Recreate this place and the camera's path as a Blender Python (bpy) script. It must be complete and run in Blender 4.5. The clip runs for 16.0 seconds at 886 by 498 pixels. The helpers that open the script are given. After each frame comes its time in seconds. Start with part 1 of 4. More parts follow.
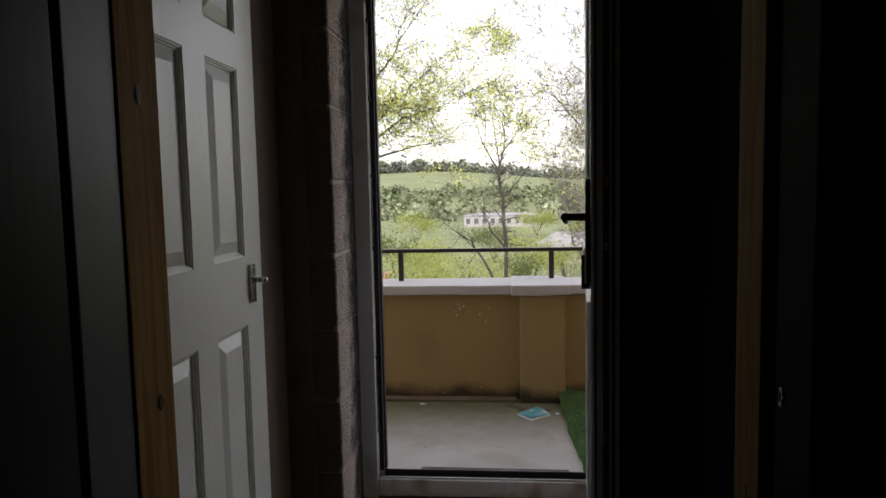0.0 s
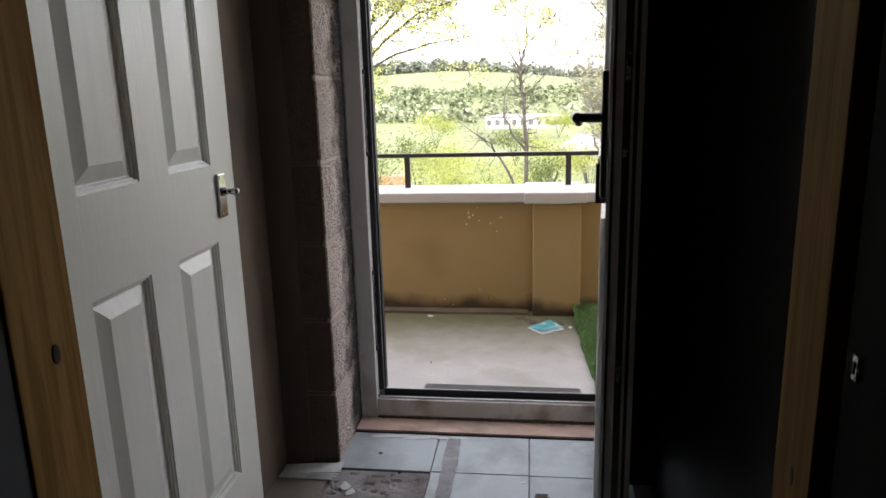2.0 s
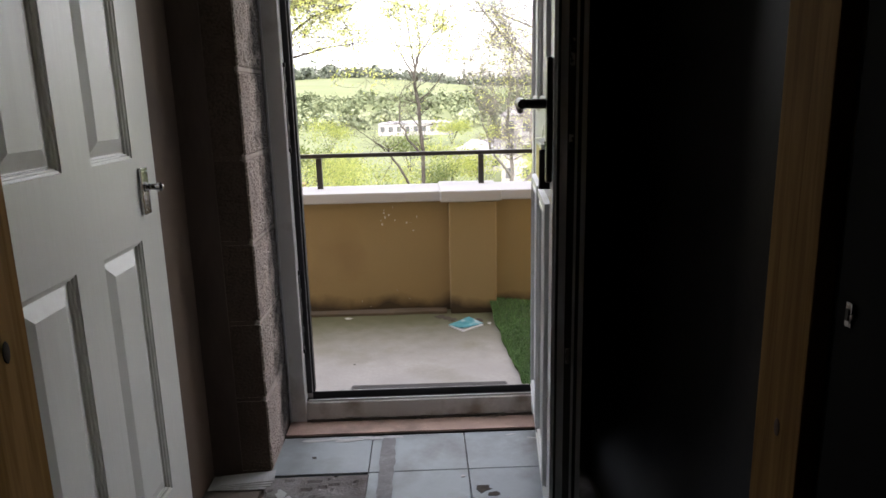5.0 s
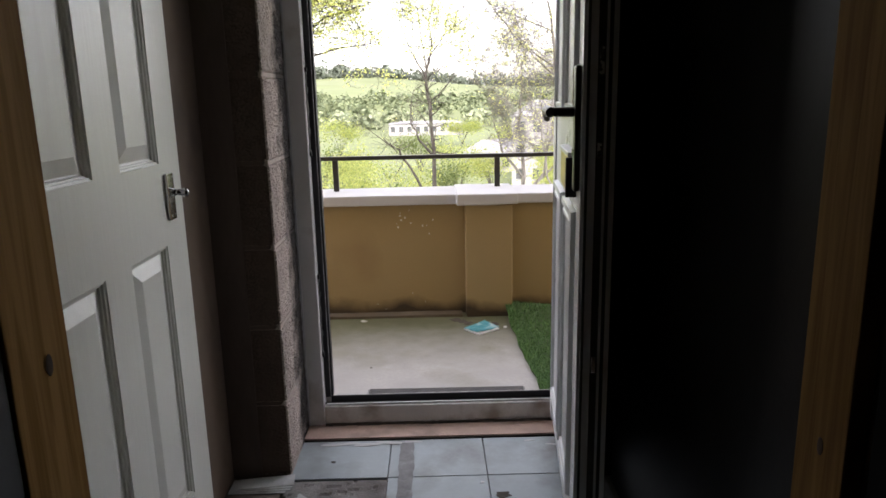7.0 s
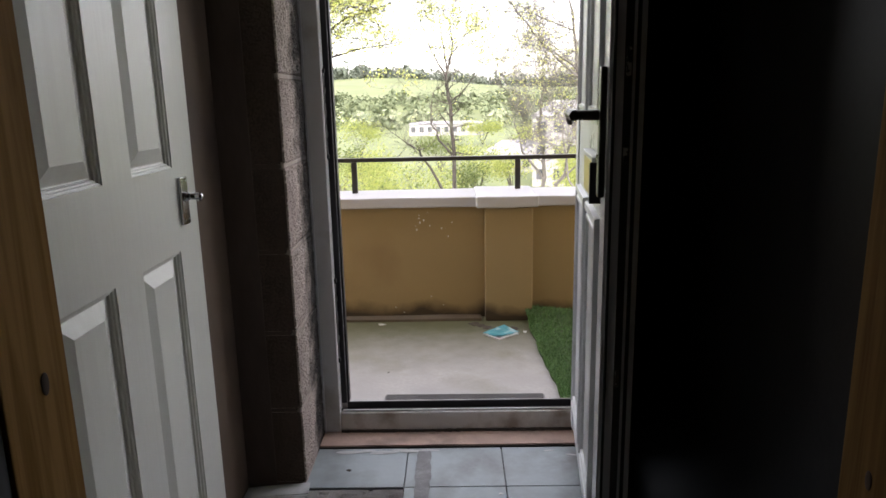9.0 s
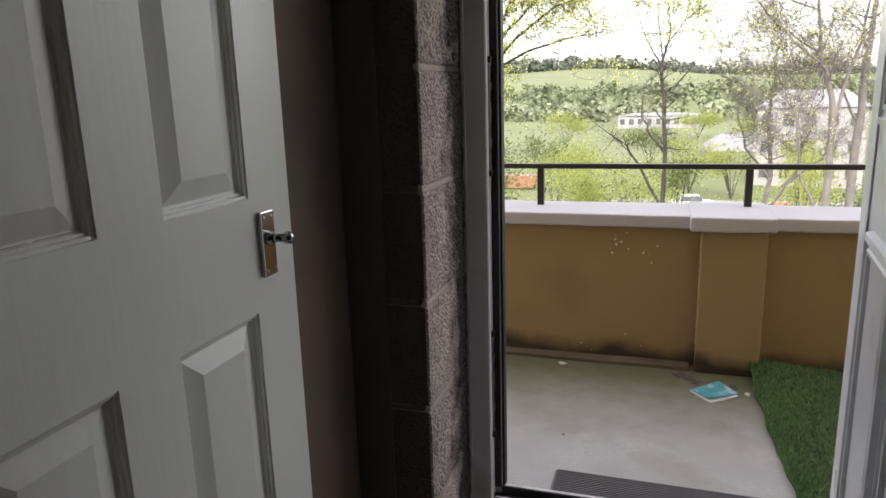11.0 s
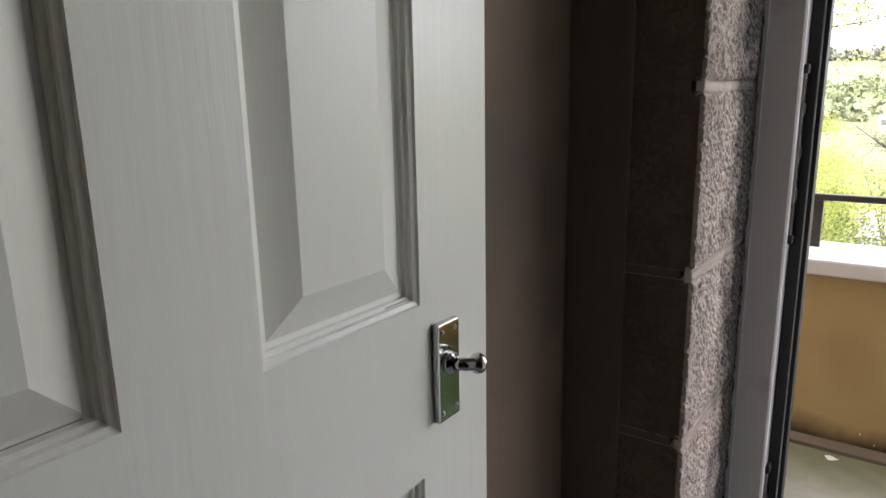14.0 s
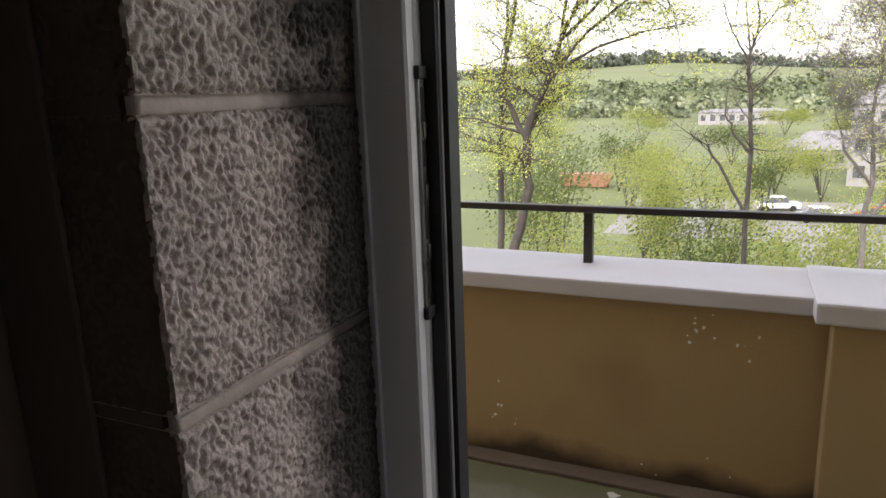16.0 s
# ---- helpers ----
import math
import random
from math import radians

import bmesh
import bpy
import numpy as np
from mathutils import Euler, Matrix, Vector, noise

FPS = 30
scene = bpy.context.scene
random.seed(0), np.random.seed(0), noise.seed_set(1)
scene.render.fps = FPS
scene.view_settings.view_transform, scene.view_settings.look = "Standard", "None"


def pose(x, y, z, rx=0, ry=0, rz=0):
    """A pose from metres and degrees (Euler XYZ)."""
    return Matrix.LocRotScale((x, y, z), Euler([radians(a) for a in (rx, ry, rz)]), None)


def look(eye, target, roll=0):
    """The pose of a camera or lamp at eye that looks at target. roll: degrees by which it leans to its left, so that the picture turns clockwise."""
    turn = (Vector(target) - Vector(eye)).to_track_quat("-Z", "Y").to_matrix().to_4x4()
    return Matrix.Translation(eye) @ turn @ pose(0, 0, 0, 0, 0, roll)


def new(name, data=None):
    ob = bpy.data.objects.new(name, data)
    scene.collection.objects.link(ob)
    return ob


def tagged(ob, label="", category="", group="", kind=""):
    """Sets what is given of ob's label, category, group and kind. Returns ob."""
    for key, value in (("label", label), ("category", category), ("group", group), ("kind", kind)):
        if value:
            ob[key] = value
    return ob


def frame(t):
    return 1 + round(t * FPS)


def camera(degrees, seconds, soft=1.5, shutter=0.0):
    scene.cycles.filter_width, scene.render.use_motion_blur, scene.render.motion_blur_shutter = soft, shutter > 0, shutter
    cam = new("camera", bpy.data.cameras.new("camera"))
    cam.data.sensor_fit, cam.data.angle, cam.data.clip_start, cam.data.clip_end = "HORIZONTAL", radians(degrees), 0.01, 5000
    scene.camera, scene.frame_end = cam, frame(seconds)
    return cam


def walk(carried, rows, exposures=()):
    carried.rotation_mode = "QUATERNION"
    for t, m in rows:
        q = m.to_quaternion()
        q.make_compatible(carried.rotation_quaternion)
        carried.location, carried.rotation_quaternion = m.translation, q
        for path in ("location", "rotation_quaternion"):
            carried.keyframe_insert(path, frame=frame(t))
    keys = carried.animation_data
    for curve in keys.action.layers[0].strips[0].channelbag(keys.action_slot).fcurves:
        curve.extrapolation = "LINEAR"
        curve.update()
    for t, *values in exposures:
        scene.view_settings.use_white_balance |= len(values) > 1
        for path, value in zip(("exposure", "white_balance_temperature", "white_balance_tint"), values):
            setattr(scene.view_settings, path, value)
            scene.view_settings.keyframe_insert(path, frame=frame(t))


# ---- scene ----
cam = camera(66.0, 16.0, soft=1.6)
PATH = [
    (0, (0.014, -2.563, 1.256), (-0.177, -0.579, 1.085), -1.2),
    (0.5, (-0.014, -2.513, 1.27), (-0.061, -0.553, 0.875), -1.3),
    (1, (0.005, -2.446, 1.238), (-0.074, -0.498, 0.793), -1.6),
    (1.5, (0.03, -2.352, 1.243), (-0.186, -0.418, 0.781), -1.5),
    (2, (0.059, -2.3, 1.244), (-0.193, -0.367, 0.794), -1.5),
    (2.5, (0.07, -2.263, 1.203), (-0.181, -0.331, 0.751), -1.5),
    (3, (0.064, -2.229, 1.189), (-0.192, -0.296, 0.746), -1.5),
    (3.5, (-0.003, -2.237, 1.208), (-0.169, -0.295, 0.761), -1.4),
    (4, (-0.055, -2.288, 1.179), (-0.1, -0.337, 0.74), -1.5),
    (4.2, (-0.056, -2.296, 1.181), (-0.046, -0.344, 0.746), -1.6),
    (6.3, (-0.074, -2.283, 1.232), (-0.013, -0.335, 0.784), -1.3),
    (6.5, (-0.078, -2.277, 1.228), (-0.033, -0.328, 0.779), -1.3),
    (7, (-0.096, -2.287, 1.22), (-0.075, -0.336, 0.783), -1.2),
    (7.5, (-0.091, -2.293, 1.241), (-0.103, -0.342, 0.802), -1.3),
    (8, (-0.081, -2.273, 1.233), (-0.071, -0.322, 0.791), -1.4),
    (8.5, (-0.102, -2.268, 1.221), (-0.105, -0.318, 0.778), -1.2),
    (8.7, (-0.1, -2.264, 1.223), (-0.108, -0.313, 0.784), -1.2),
    (10.8, (-0.038, -1.668, 1.229), (-0.57, 0.209, 0.792), -1.5),
    (11, (-0.095, -1.601, 1.238), (-0.702, 0.252, 0.794), -1.7),
    (11.5, (-0.152, -1.464, 1.259), (-1.195, 0.185, 0.818), -1.8),
    (12, (-0.201, -1.299, 1.26), (-1.427, 0.215, 0.806), -1.2),
    (12.5, (-0.238, -1.179, 1.259), (-1.307, 0.451, 0.81), -1.3),
    (13, (-0.276, -1.174, 1.289), (-1.329, 0.468, 0.846), -1.3),
    (13.5, (-0.318, -1.154, 1.301), (-1.417, 0.456, 0.854), -1.1),
    (14, (-0.339, -1.153, 1.294), (-1.483, 0.425, 0.845), -1.1),
    (14.5, (-0.337, -1.146, 1.283), (-1.536, 0.39, 0.834), -1.2),
    (15, (-0.301, -1.034, 1.27), (-1.398, 0.577, 0.825), -1.5),
    (15.5, (-0.241, -0.847, 1.282), (-1.2, 0.847, 0.824), -1.7),
    (16, (-0.178, -0.574, 1.297), (-0.978, 1.203, 0.849), -2.0),
]
walk(cam, [(t, look(eye, target, roll)) for t, eye, target, roll in PATH],
     [(t, e, 6850, 17) for t, e in ((0, 2.1), (0.4, 2.68), (1.0, 3.28), (1.6, 3.28), (4, 3.12), (7, 3.0), (8.7, 3.05), (10.8, 2.95), (11.0, 2.65), (11.5, 2.75), (12.0, 3.85), (12.5, 3.52), (13.0, 3.25), (13.5, 3.62), (14.0, 3.62), (14.5, 3.82), (15.0, 3.8), (15.5, 3.05), (16, 2.32))])

# ---- light: bright overcast day ----
world = bpy.data.worlds.new("sky")
scene.world = world
world.use_nodes = True
wn = world.node_tree
sky = wn.nodes.new("ShaderNodeTexSky")
sky.sky_type, sky.sun_disc = "NISHITA", False
sky.sun_elevation, sky.sun_rotation = radians(48), radians(200)
sky.air_density, sky.dust_density, sky.ozone_density = 1.0, 2.5, 0.6
overcast = wn.nodes.new("ShaderNodeHueSaturation")
overcast.inputs["Saturation"].default_value = 0.35
wn.links.new(sky.outputs[0], overcast.inputs["Color"])
wn.links.new(overcast.outputs[0], wn.nodes["Background"].inputs[0])
wn.nodes["Background"].inputs[1].default_value = 0.12
sun = new("sun", bpy.data.lights.new("sun", "SUN"))
sun.data.energy, sun.data.angle, sun.data.color = 0.5, radians(20), (1.0, 0.96, 0.9)
sun.matrix_world = look((14, -36, 42), (0, 0, 0))


# ---- materials ----
def nodes_of(name):
    m = bpy.data.materials.new(name)
    m.use_nodes = True
    return m, m.node_tree.nodes, m.node_tree.links, m.node_tree.nodes["Principled BSDF"]


def mat(name, col, rough=0.6, metal=0.0, var=0.2, scale=6.0, fine=90.0, bump=0.15, dist=0.002, stretch=(1, 1, 1),
        stain=None, amount=0.5, stain_scale=3.0, per_object=0.0, per_island=0.0, spec=0.5):
    """Two scales of variation, fine relief, and stains of another colour."""
    m, N, L, P = nodes_of(name)
    tc = N.new("ShaderNodeTexCoord")
    mp = N.new("ShaderNodeMapping")
    mp.inputs["Scale"].default_value = stretch
    L.new(tc.outputs["Object"], mp.inputs[0])

    def noisy(s, detail=5.0):
        n = N.new("ShaderNodeTexNoise")
        n.inputs["Scale"].default_value, n.inputs["Detail"].default_value = s, detail
        L.new(mp.outputs[0], n.inputs["Vector"])
        return n.outputs["Fac"]

    def mix(fac, a, b):
        x = N.new("ShaderNodeMix")
        x.data_type = "RGBA"
        L.new(fac, x.inputs[0])
        for s, v in ((x.inputs[6], a), (x.inputs[7], b)):
            if isinstance(v, tuple):
                s.default_value = (*v, 1)
            else:
                L.new(v, s)
        return x.outputs[2]

    def ramp(fac, lo, hi):
        r = N.new("ShaderNodeMapRange")
        r.inputs[1].default_value, r.inputs[2].default_value = lo, hi
        L.new(fac, r.inputs[0])
        return r.outputs[0]

    big, small = noisy(scale), noisy(fine, 3.0)
    dark, light = tuple(c * (1 - var) for c in col), tuple(min(1, c * (1 + var)) for c in col)
    c = mix(ramp(big, 0.3, 0.7), dark, light)
    c = mix(ramp(small, 0.35, 0.75), c, mix(small, tuple(v * (1 - var) for v in col), col))
    if stain:
        s = ramp(noisy(stain_scale, 8.0), 0.62 - 0.25 * amount, 0.78)
        c = mix(s, c, stain)
    if per_object or per_island:
        if per_object:
            r = N.new("ShaderNodeObjectInfo").outputs["Random"]
        else:
            r = N.new("ShaderNodeNewGeometry").outputs["Random Per Island"]
        k = per_object or per_island
        h = N.new("ShaderNodeHueSaturation")
        L.new(c, h.inputs["Color"])
        L.new(ramp2(N, L, r, 1 - k, 1 + k), h.inputs["Value"])
        L.new(ramp2(N, L, r, 0.5 + k * 0.06, 0.5 - k * 0.06), h.inputs["Hue"])
        c = h.outputs[0]
    L.new(c, P.inputs["Base Color"])
    L.new(ramp2(N, L, big, max(0.02, rough - 0.1), min(1, rough + 0.12)), P.inputs["Roughness"])
    P.inputs["Metallic"].default_value = metal
    P.inputs["Specular IOR Level"].default_value = spec
    if bump:
        b = N.new("ShaderNodeBump")
        b.inputs["Strength"].default_value, b.inputs["Distance"].default_value = bump, dist
        L.new(small, b.inputs["Height"])
        L.new(b.outputs[0], P.inputs["Normal"])
    return m


def ramp2(N, L, fac, lo, hi):
    r = N.new("ShaderNodeMapRange")
    r.inputs[3].default_value, r.inputs[4].default_value = lo, hi
    L.new(fac, r.inputs[0])
    return r.outputs[0]


M_DOOR = mat("white_gloss_paint", (0.74, 0.735, 0.665), 0.34, var=0.03, scale=3, fine=80, bump=0.32, dist=0.0016, stretch=(1, 1, 0.07), stain=(0.6, 0.58, 0.5), amount=0.05)
M_DOORFLAT = mat("white_satin_paint", (0.74, 0.735, 0.665), 0.36, var=0.03, scale=3, fine=120, bump=0.04, stretch=(1, 1, 0.1), stain=(0.55, 0.52, 0.45), amount=0.05, stain_scale=5)
M_GRIME = mat("groove_dirt", (0.3, 0.28, 0.24), 0.9, var=0.3, scale=60, bump=0)
M_CHROME = mat("chrome", (0.5, 0.5, 0.485), 0.12, 1.0, var=0.05, scale=20, fine=200, bump=0.02)
M_SCREW = mat("screw_steel", (0.6, 0.6, 0.58), 0.25, 1.0, var=0.1, scale=80, bump=0.05)
M_BLOCK = mat("painted_aggregate_block", (0.5, 0.415, 0.36), 0.85, var=0.22, scale=9, fine=150, bump=0.7, dist=0.004, stain=(0.16, 0.12, 0.09), amount=0.25, stain_scale=6, per_object=0.08)
M_MORTAR = mat("painted_mortar", (0.47, 0.39, 0.335), 0.85, var=0.12, scale=14, fine=120, bump=0.4, dist=0.002, stain=(0.25, 0.2, 0.16), amount=0.2, stain_scale=8)
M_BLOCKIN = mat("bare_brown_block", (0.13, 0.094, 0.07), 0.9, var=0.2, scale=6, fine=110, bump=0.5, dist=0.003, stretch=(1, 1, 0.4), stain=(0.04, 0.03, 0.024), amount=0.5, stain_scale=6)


def mouldy(m, y0, y1, colour=(0.035, 0.026, 0.02)):
    """Black mould that creeps in from the window frame, ragged at its border."""
    N, L = m.node_tree.nodes, m.node_tree.links
    P = N["Principled BSDF"]
    old = P.inputs["Base Color"].links[0].from_socket
    g = N.new("ShaderNodeNewGeometry")
    sep = N.new("ShaderNodeSeparateXYZ")
    L.new(g.outputs["Position"], sep.inputs[0])
    n = N.new("ShaderNodeTexNoise")
    n.inputs["Scale"].default_value, n.inputs["Detail"].default_value = 13, 7
    L.new(g.outputs["Position"], n.inputs["Vector"])
    add = N.new("ShaderNodeMath")
    add.operation = "MULTIPLY_ADD"
    L.new(n.outputs["Fac"], add.inputs[0])
    add.inputs[1].default_value = 0.28
    L.new(sep.outputs["Y"], add.inputs[2])
    r = N.new("ShaderNodeMapRange")
    r.inputs[1].default_value, r.inputs[2].default_value = y0 + 0.14, y1 + 0.14
    L.new(add.outputs[0], r.inputs[0])
    x = N.new("ShaderNodeMix")
    x.data_type = "RGBA"
    L.new(r.outputs[0], x.inputs[0])
    L.new(old, x.inputs[6])
    x.inputs[7].default_value = (*colour, 1)
    L.new(x.outputs[2], P.inputs["Base Color"])


mouldy(M_BLOCK, -0.06, 0.06, (0.026, 0.02, 0.016))
mouldy(M_MORTAR, -0.05, 0.07, (0.03, 0.023, 0.018))
mouldy(M_MORTAR, 0.0, 0.1)
M_PLASTER = mat("brown_plaster", (0.165, 0.115, 0.08), 0.8, var=0.14, scale=3, fine=40, bump=0.2, stain=(0.08, 0.06, 0.05), amount=0.3, stain_scale=2.2)
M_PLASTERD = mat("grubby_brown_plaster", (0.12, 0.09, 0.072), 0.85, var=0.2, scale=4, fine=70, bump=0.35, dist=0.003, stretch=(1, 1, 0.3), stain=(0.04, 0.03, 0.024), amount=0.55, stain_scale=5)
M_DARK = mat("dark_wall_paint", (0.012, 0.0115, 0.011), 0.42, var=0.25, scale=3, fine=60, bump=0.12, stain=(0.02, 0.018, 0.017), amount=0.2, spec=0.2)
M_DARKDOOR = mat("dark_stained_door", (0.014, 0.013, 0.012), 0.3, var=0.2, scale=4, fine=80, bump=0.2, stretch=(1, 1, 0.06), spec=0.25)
M_GREY = mat("grey_lining_paint", (0.075, 0.076, 0.076), 0.4, var=0.1, scale=4, fine=60, bump=0.1)
M_CEIL = mat("ceiling_paint", (0.4, 0.39, 0.37), 0.9, var=0.08, scale=2, fine=50, bump=0.1)
M_UPVC = mat("upvc", (0.62, 0.605, 0.58), 0.35, var=0.05, scale=5, fine=80, bump=0.04, stain=(0.36, 0.31, 0.26), amount=0.28, stain_scale=5)
M_UPVCDIRT = mat("grubby_upvc", (0.6, 0.565, 0.52), 0.5, var=0.12, scale=7, fine=80, bump=0.06, stain=(0.24, 0.17, 0.11), amount=0.4, stain_scale=9)
M_UPVCD = mat("upvc_door_skin", (0.74, 0.75, 0.76), 0.3, var=0.04, scale=5, fine=90, bump=0.05, stain=(0.42, 0.4, 0.37), amount=0.15, stain_scale=6)
M_GASKET = mat("black_rubber", (0.012, 0.012, 0.013), 0.6, var=0.3, scale=20, fine=100, bump=0.1)
M_KEEP = mat("galvanised_steel", (0.3, 0.295, 0.285), 0.35, 1.0, var=0.2, scale=40, fine=200, bump=0.1, stain=(0.12, 0.1, 0.08), amount=0.3, stain_scale=30)
M_BRONZE = mat("dark_bronze_handle", (0.06, 0.055, 0.05), 0.3, 0.7, var=0.3, scale=30, fine=120, bump=0.08)
M_BRASS = mat("worn_brass", (0.62, 0.5, 0.13), 0.35, 0.6, var=0.15, scale=20, fine=120, bump=0.1)
M_SILL = mat("terracotta_board", (0.52, 0.36, 0.285), 0.75, var=0.2, scale=9, fine=90, bump=0.2, stain=(0.2, 0.15, 0.12), amount=0.35, stain_scale=6)
M_TILE = mat("blue_grey_tile", (0.38, 0.43, 0.435), 0.45, var=0.16, scale=5, fine=60, bump=0.08, stain=(0.17, 0.16, 0.14), amount=0.65, stain_scale=4.5, per_object=0.07)
M_SCREED = mat("broken_screed", (0.27, 0.25, 0.235), 0.95, var=0.35, scale=14, fine=120, bump=0.6, dist=0.004, stain=(0.12, 0.1, 0.09), amount=0.4, stain_scale=9)
M_DUST = mat("dusty_subfloor", (0.2, 0.165, 0.135), 0.95, var=0.25, scale=7, fine=90, bump=0.3, stain=(0.1, 0.08, 0.065), amount=0.4)
M_TAPE = mat("old_adhesive", (0.27, 0.265, 0.26), 0.8, var=0.3, scale=25, fine=120, bump=0.4, stain=(0.4, 0.4, 0.4), amount=0.3, stain_scale=18)
M_PAPER = mat("torn_white_paper", (0.6, 0.6, 0.58), 0.85, var=0.1, scale=20, fine=90, bump=0.2, stain=(0.35, 0.33, 0.3), amount=0.3, stain_scale=12)
M_DEBRIS = mat("dark_debris", (0.09, 0.075, 0.06), 0.95, var=0.4, scale=40, fine=150, bump=0.4)
M_RENDER = mat("tan_masonry_paint", (0.36, 0.255, 0.125), 0.85, var=0.06, scale=2.2, fine=110, bump=0.2, stain=(0.3, 0.2, 0.095), amount=0.1, stain_scale=1.7)
def foot_band(m, z, colour):
    """Brown darker band along the foot of a wall, wandering in height."""
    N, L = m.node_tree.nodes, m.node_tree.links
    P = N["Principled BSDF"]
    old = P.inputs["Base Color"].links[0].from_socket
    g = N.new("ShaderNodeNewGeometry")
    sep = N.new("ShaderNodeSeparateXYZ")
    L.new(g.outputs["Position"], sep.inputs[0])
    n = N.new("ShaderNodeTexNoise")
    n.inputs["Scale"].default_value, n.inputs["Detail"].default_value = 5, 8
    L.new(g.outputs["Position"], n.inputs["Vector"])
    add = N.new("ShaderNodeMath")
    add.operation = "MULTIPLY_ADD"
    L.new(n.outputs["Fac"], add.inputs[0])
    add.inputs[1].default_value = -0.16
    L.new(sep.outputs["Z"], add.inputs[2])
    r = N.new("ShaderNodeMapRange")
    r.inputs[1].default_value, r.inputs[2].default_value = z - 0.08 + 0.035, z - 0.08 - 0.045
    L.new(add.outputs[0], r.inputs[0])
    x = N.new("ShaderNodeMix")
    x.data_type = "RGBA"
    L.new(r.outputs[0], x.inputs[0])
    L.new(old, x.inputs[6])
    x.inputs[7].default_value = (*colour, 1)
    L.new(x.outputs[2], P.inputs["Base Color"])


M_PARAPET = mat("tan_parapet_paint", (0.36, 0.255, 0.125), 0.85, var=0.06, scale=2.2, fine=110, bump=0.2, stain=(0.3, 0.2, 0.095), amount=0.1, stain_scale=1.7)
foot_band(M_PARAPET, 0.012, (0.06, 0.042, 0.024))
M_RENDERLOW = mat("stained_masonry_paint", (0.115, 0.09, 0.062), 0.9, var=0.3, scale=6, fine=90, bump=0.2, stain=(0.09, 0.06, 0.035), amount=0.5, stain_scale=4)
M_COPING = mat("white_coping_paint", (0.52, 0.51, 0.52), 0.7, var=0.05, scale=5, fine=70, bump=0.25, stain=(0.5, 0.48, 0.44), amount=0.2, stain_scale=4)
M_CONC = mat("balcony_concrete", (0.37, 0.35, 0.325), 0.7, var=0.14, scale=5, fine=60, bump=0.4, dist=0.003, stain=(0.2, 0.19, 0.13), amount=0.5, stain_scale=2.6)
mouldy(M_CONC, 0.8, 1.5, (0.1, 0.1, 0.05))
M_FLAKE = mat("exposed_white_plaster", (0.75, 0.73, 0.68), 0.9, var=0.1, scale=30, bump=0.2)
M_RAIL = mat("black_rail_paint", (0.03, 0.028, 0.027), 0.4, 0.2, var=0.3, scale=20, fine=90, bump=0.15, stain=(0.07, 0.045, 0.03), amount=0.2, stain_scale=15)
M_MAT = mat("grey_rubber_mat", (0.16, 0.155, 0.15), 0.85, var=0.15, scale=10, fine=150, bump=0.2)
M_TURFBASE = mat("turf_backing", (0.05, 0.07, 0.03), 0.95, var=0.3, scale=12, bump=0.3)
M_TURF = mat("artificial_grass_blade", (0.1, 0.21, 0.058), 0.6, var=0.25, scale=6, bump=0, per_island=0.35)
M_BOOK = mat("turquoise_print", (0.08, 0.33, 0.38), 0.4, var=0.3, scale=14, fine=60, bump=0.05, stain=(0.6, 0.66, 0.66), amount=0.25, stain_scale=22)
M_BARK = mat("bark", (0.05, 0.043, 0.037), 0.9, var=0.35, scale=5, fine=30, bump=0.5, dist=0.02, stain=(0.09, 0.09, 0.07), amount=0.3)
M_BARK2 = mat("pale_bark", (0.16, 0.148, 0.135), 0.9, var=0.3, scale=5, fine=30, bump=0.5, dist=0.02)
M_GROUND = mat("meadow", (0.112, 0.137, 0.052), 0.95, var=0.25, scale=0.03, fine=0.7, bump=0, stain=(0.13, 0.145, 0.08), amount=0.5, stain_scale=0.012)
M_ROAD = mat("pale_asphalt", (0.2, 0.2, 0.2), 0.9, var=0.15, scale=0.3, fine=4, bump=0)
M_WOOD_FAR = mat("woodland", (0.092, 0.112, 0.085), 0.9, var=0.25, scale=0.1, fine=0.8, bump=0, per_island=0.18)
M_HEDGE = mat("hedge_leaves", (0.115, 0.142, 0.074), 0.9, var=0.25, scale=0.2, fine=1.5, bump=0, per_island=0.2)
M_BLOSSOM = mat("pale_spring_crowns", (0.17, 0.2, 0.12), 0.9, var=0.2, scale=0.4, fine=2, bump=0, per_island=0.3)
M_WHITEWALL = mat("white_render_wall", (0.27, 0.267, 0.265), 0.8, var=0.06, scale=0.6, fine=6, bump=0.05)
M_ROOF = mat("slate_roof", (0.2, 0.2, 0.21), 0.7, var=0.15, scale=1.5, fine=12, bump=0.2)
M_GLASSDARK = mat("window_glass", (0.07, 0.075, 0.08), 0.25, var=0.2, scale=1, bump=0)
M_ORANGE = mat("orange_paint", (0.27, 0.13, 0.075), 0.5, var=0.15, scale=2, bump=0.02)
M_WHITECAR = mat("white_car_paint", (0.65, 0.65, 0.66), 0.25, var=0.04, scale=2, bump=0)
M_REDCAR = mat("red_car_paint", (0.45, 0.05, 0.05), 0.25, var=0.05, scale=2, bump=0)


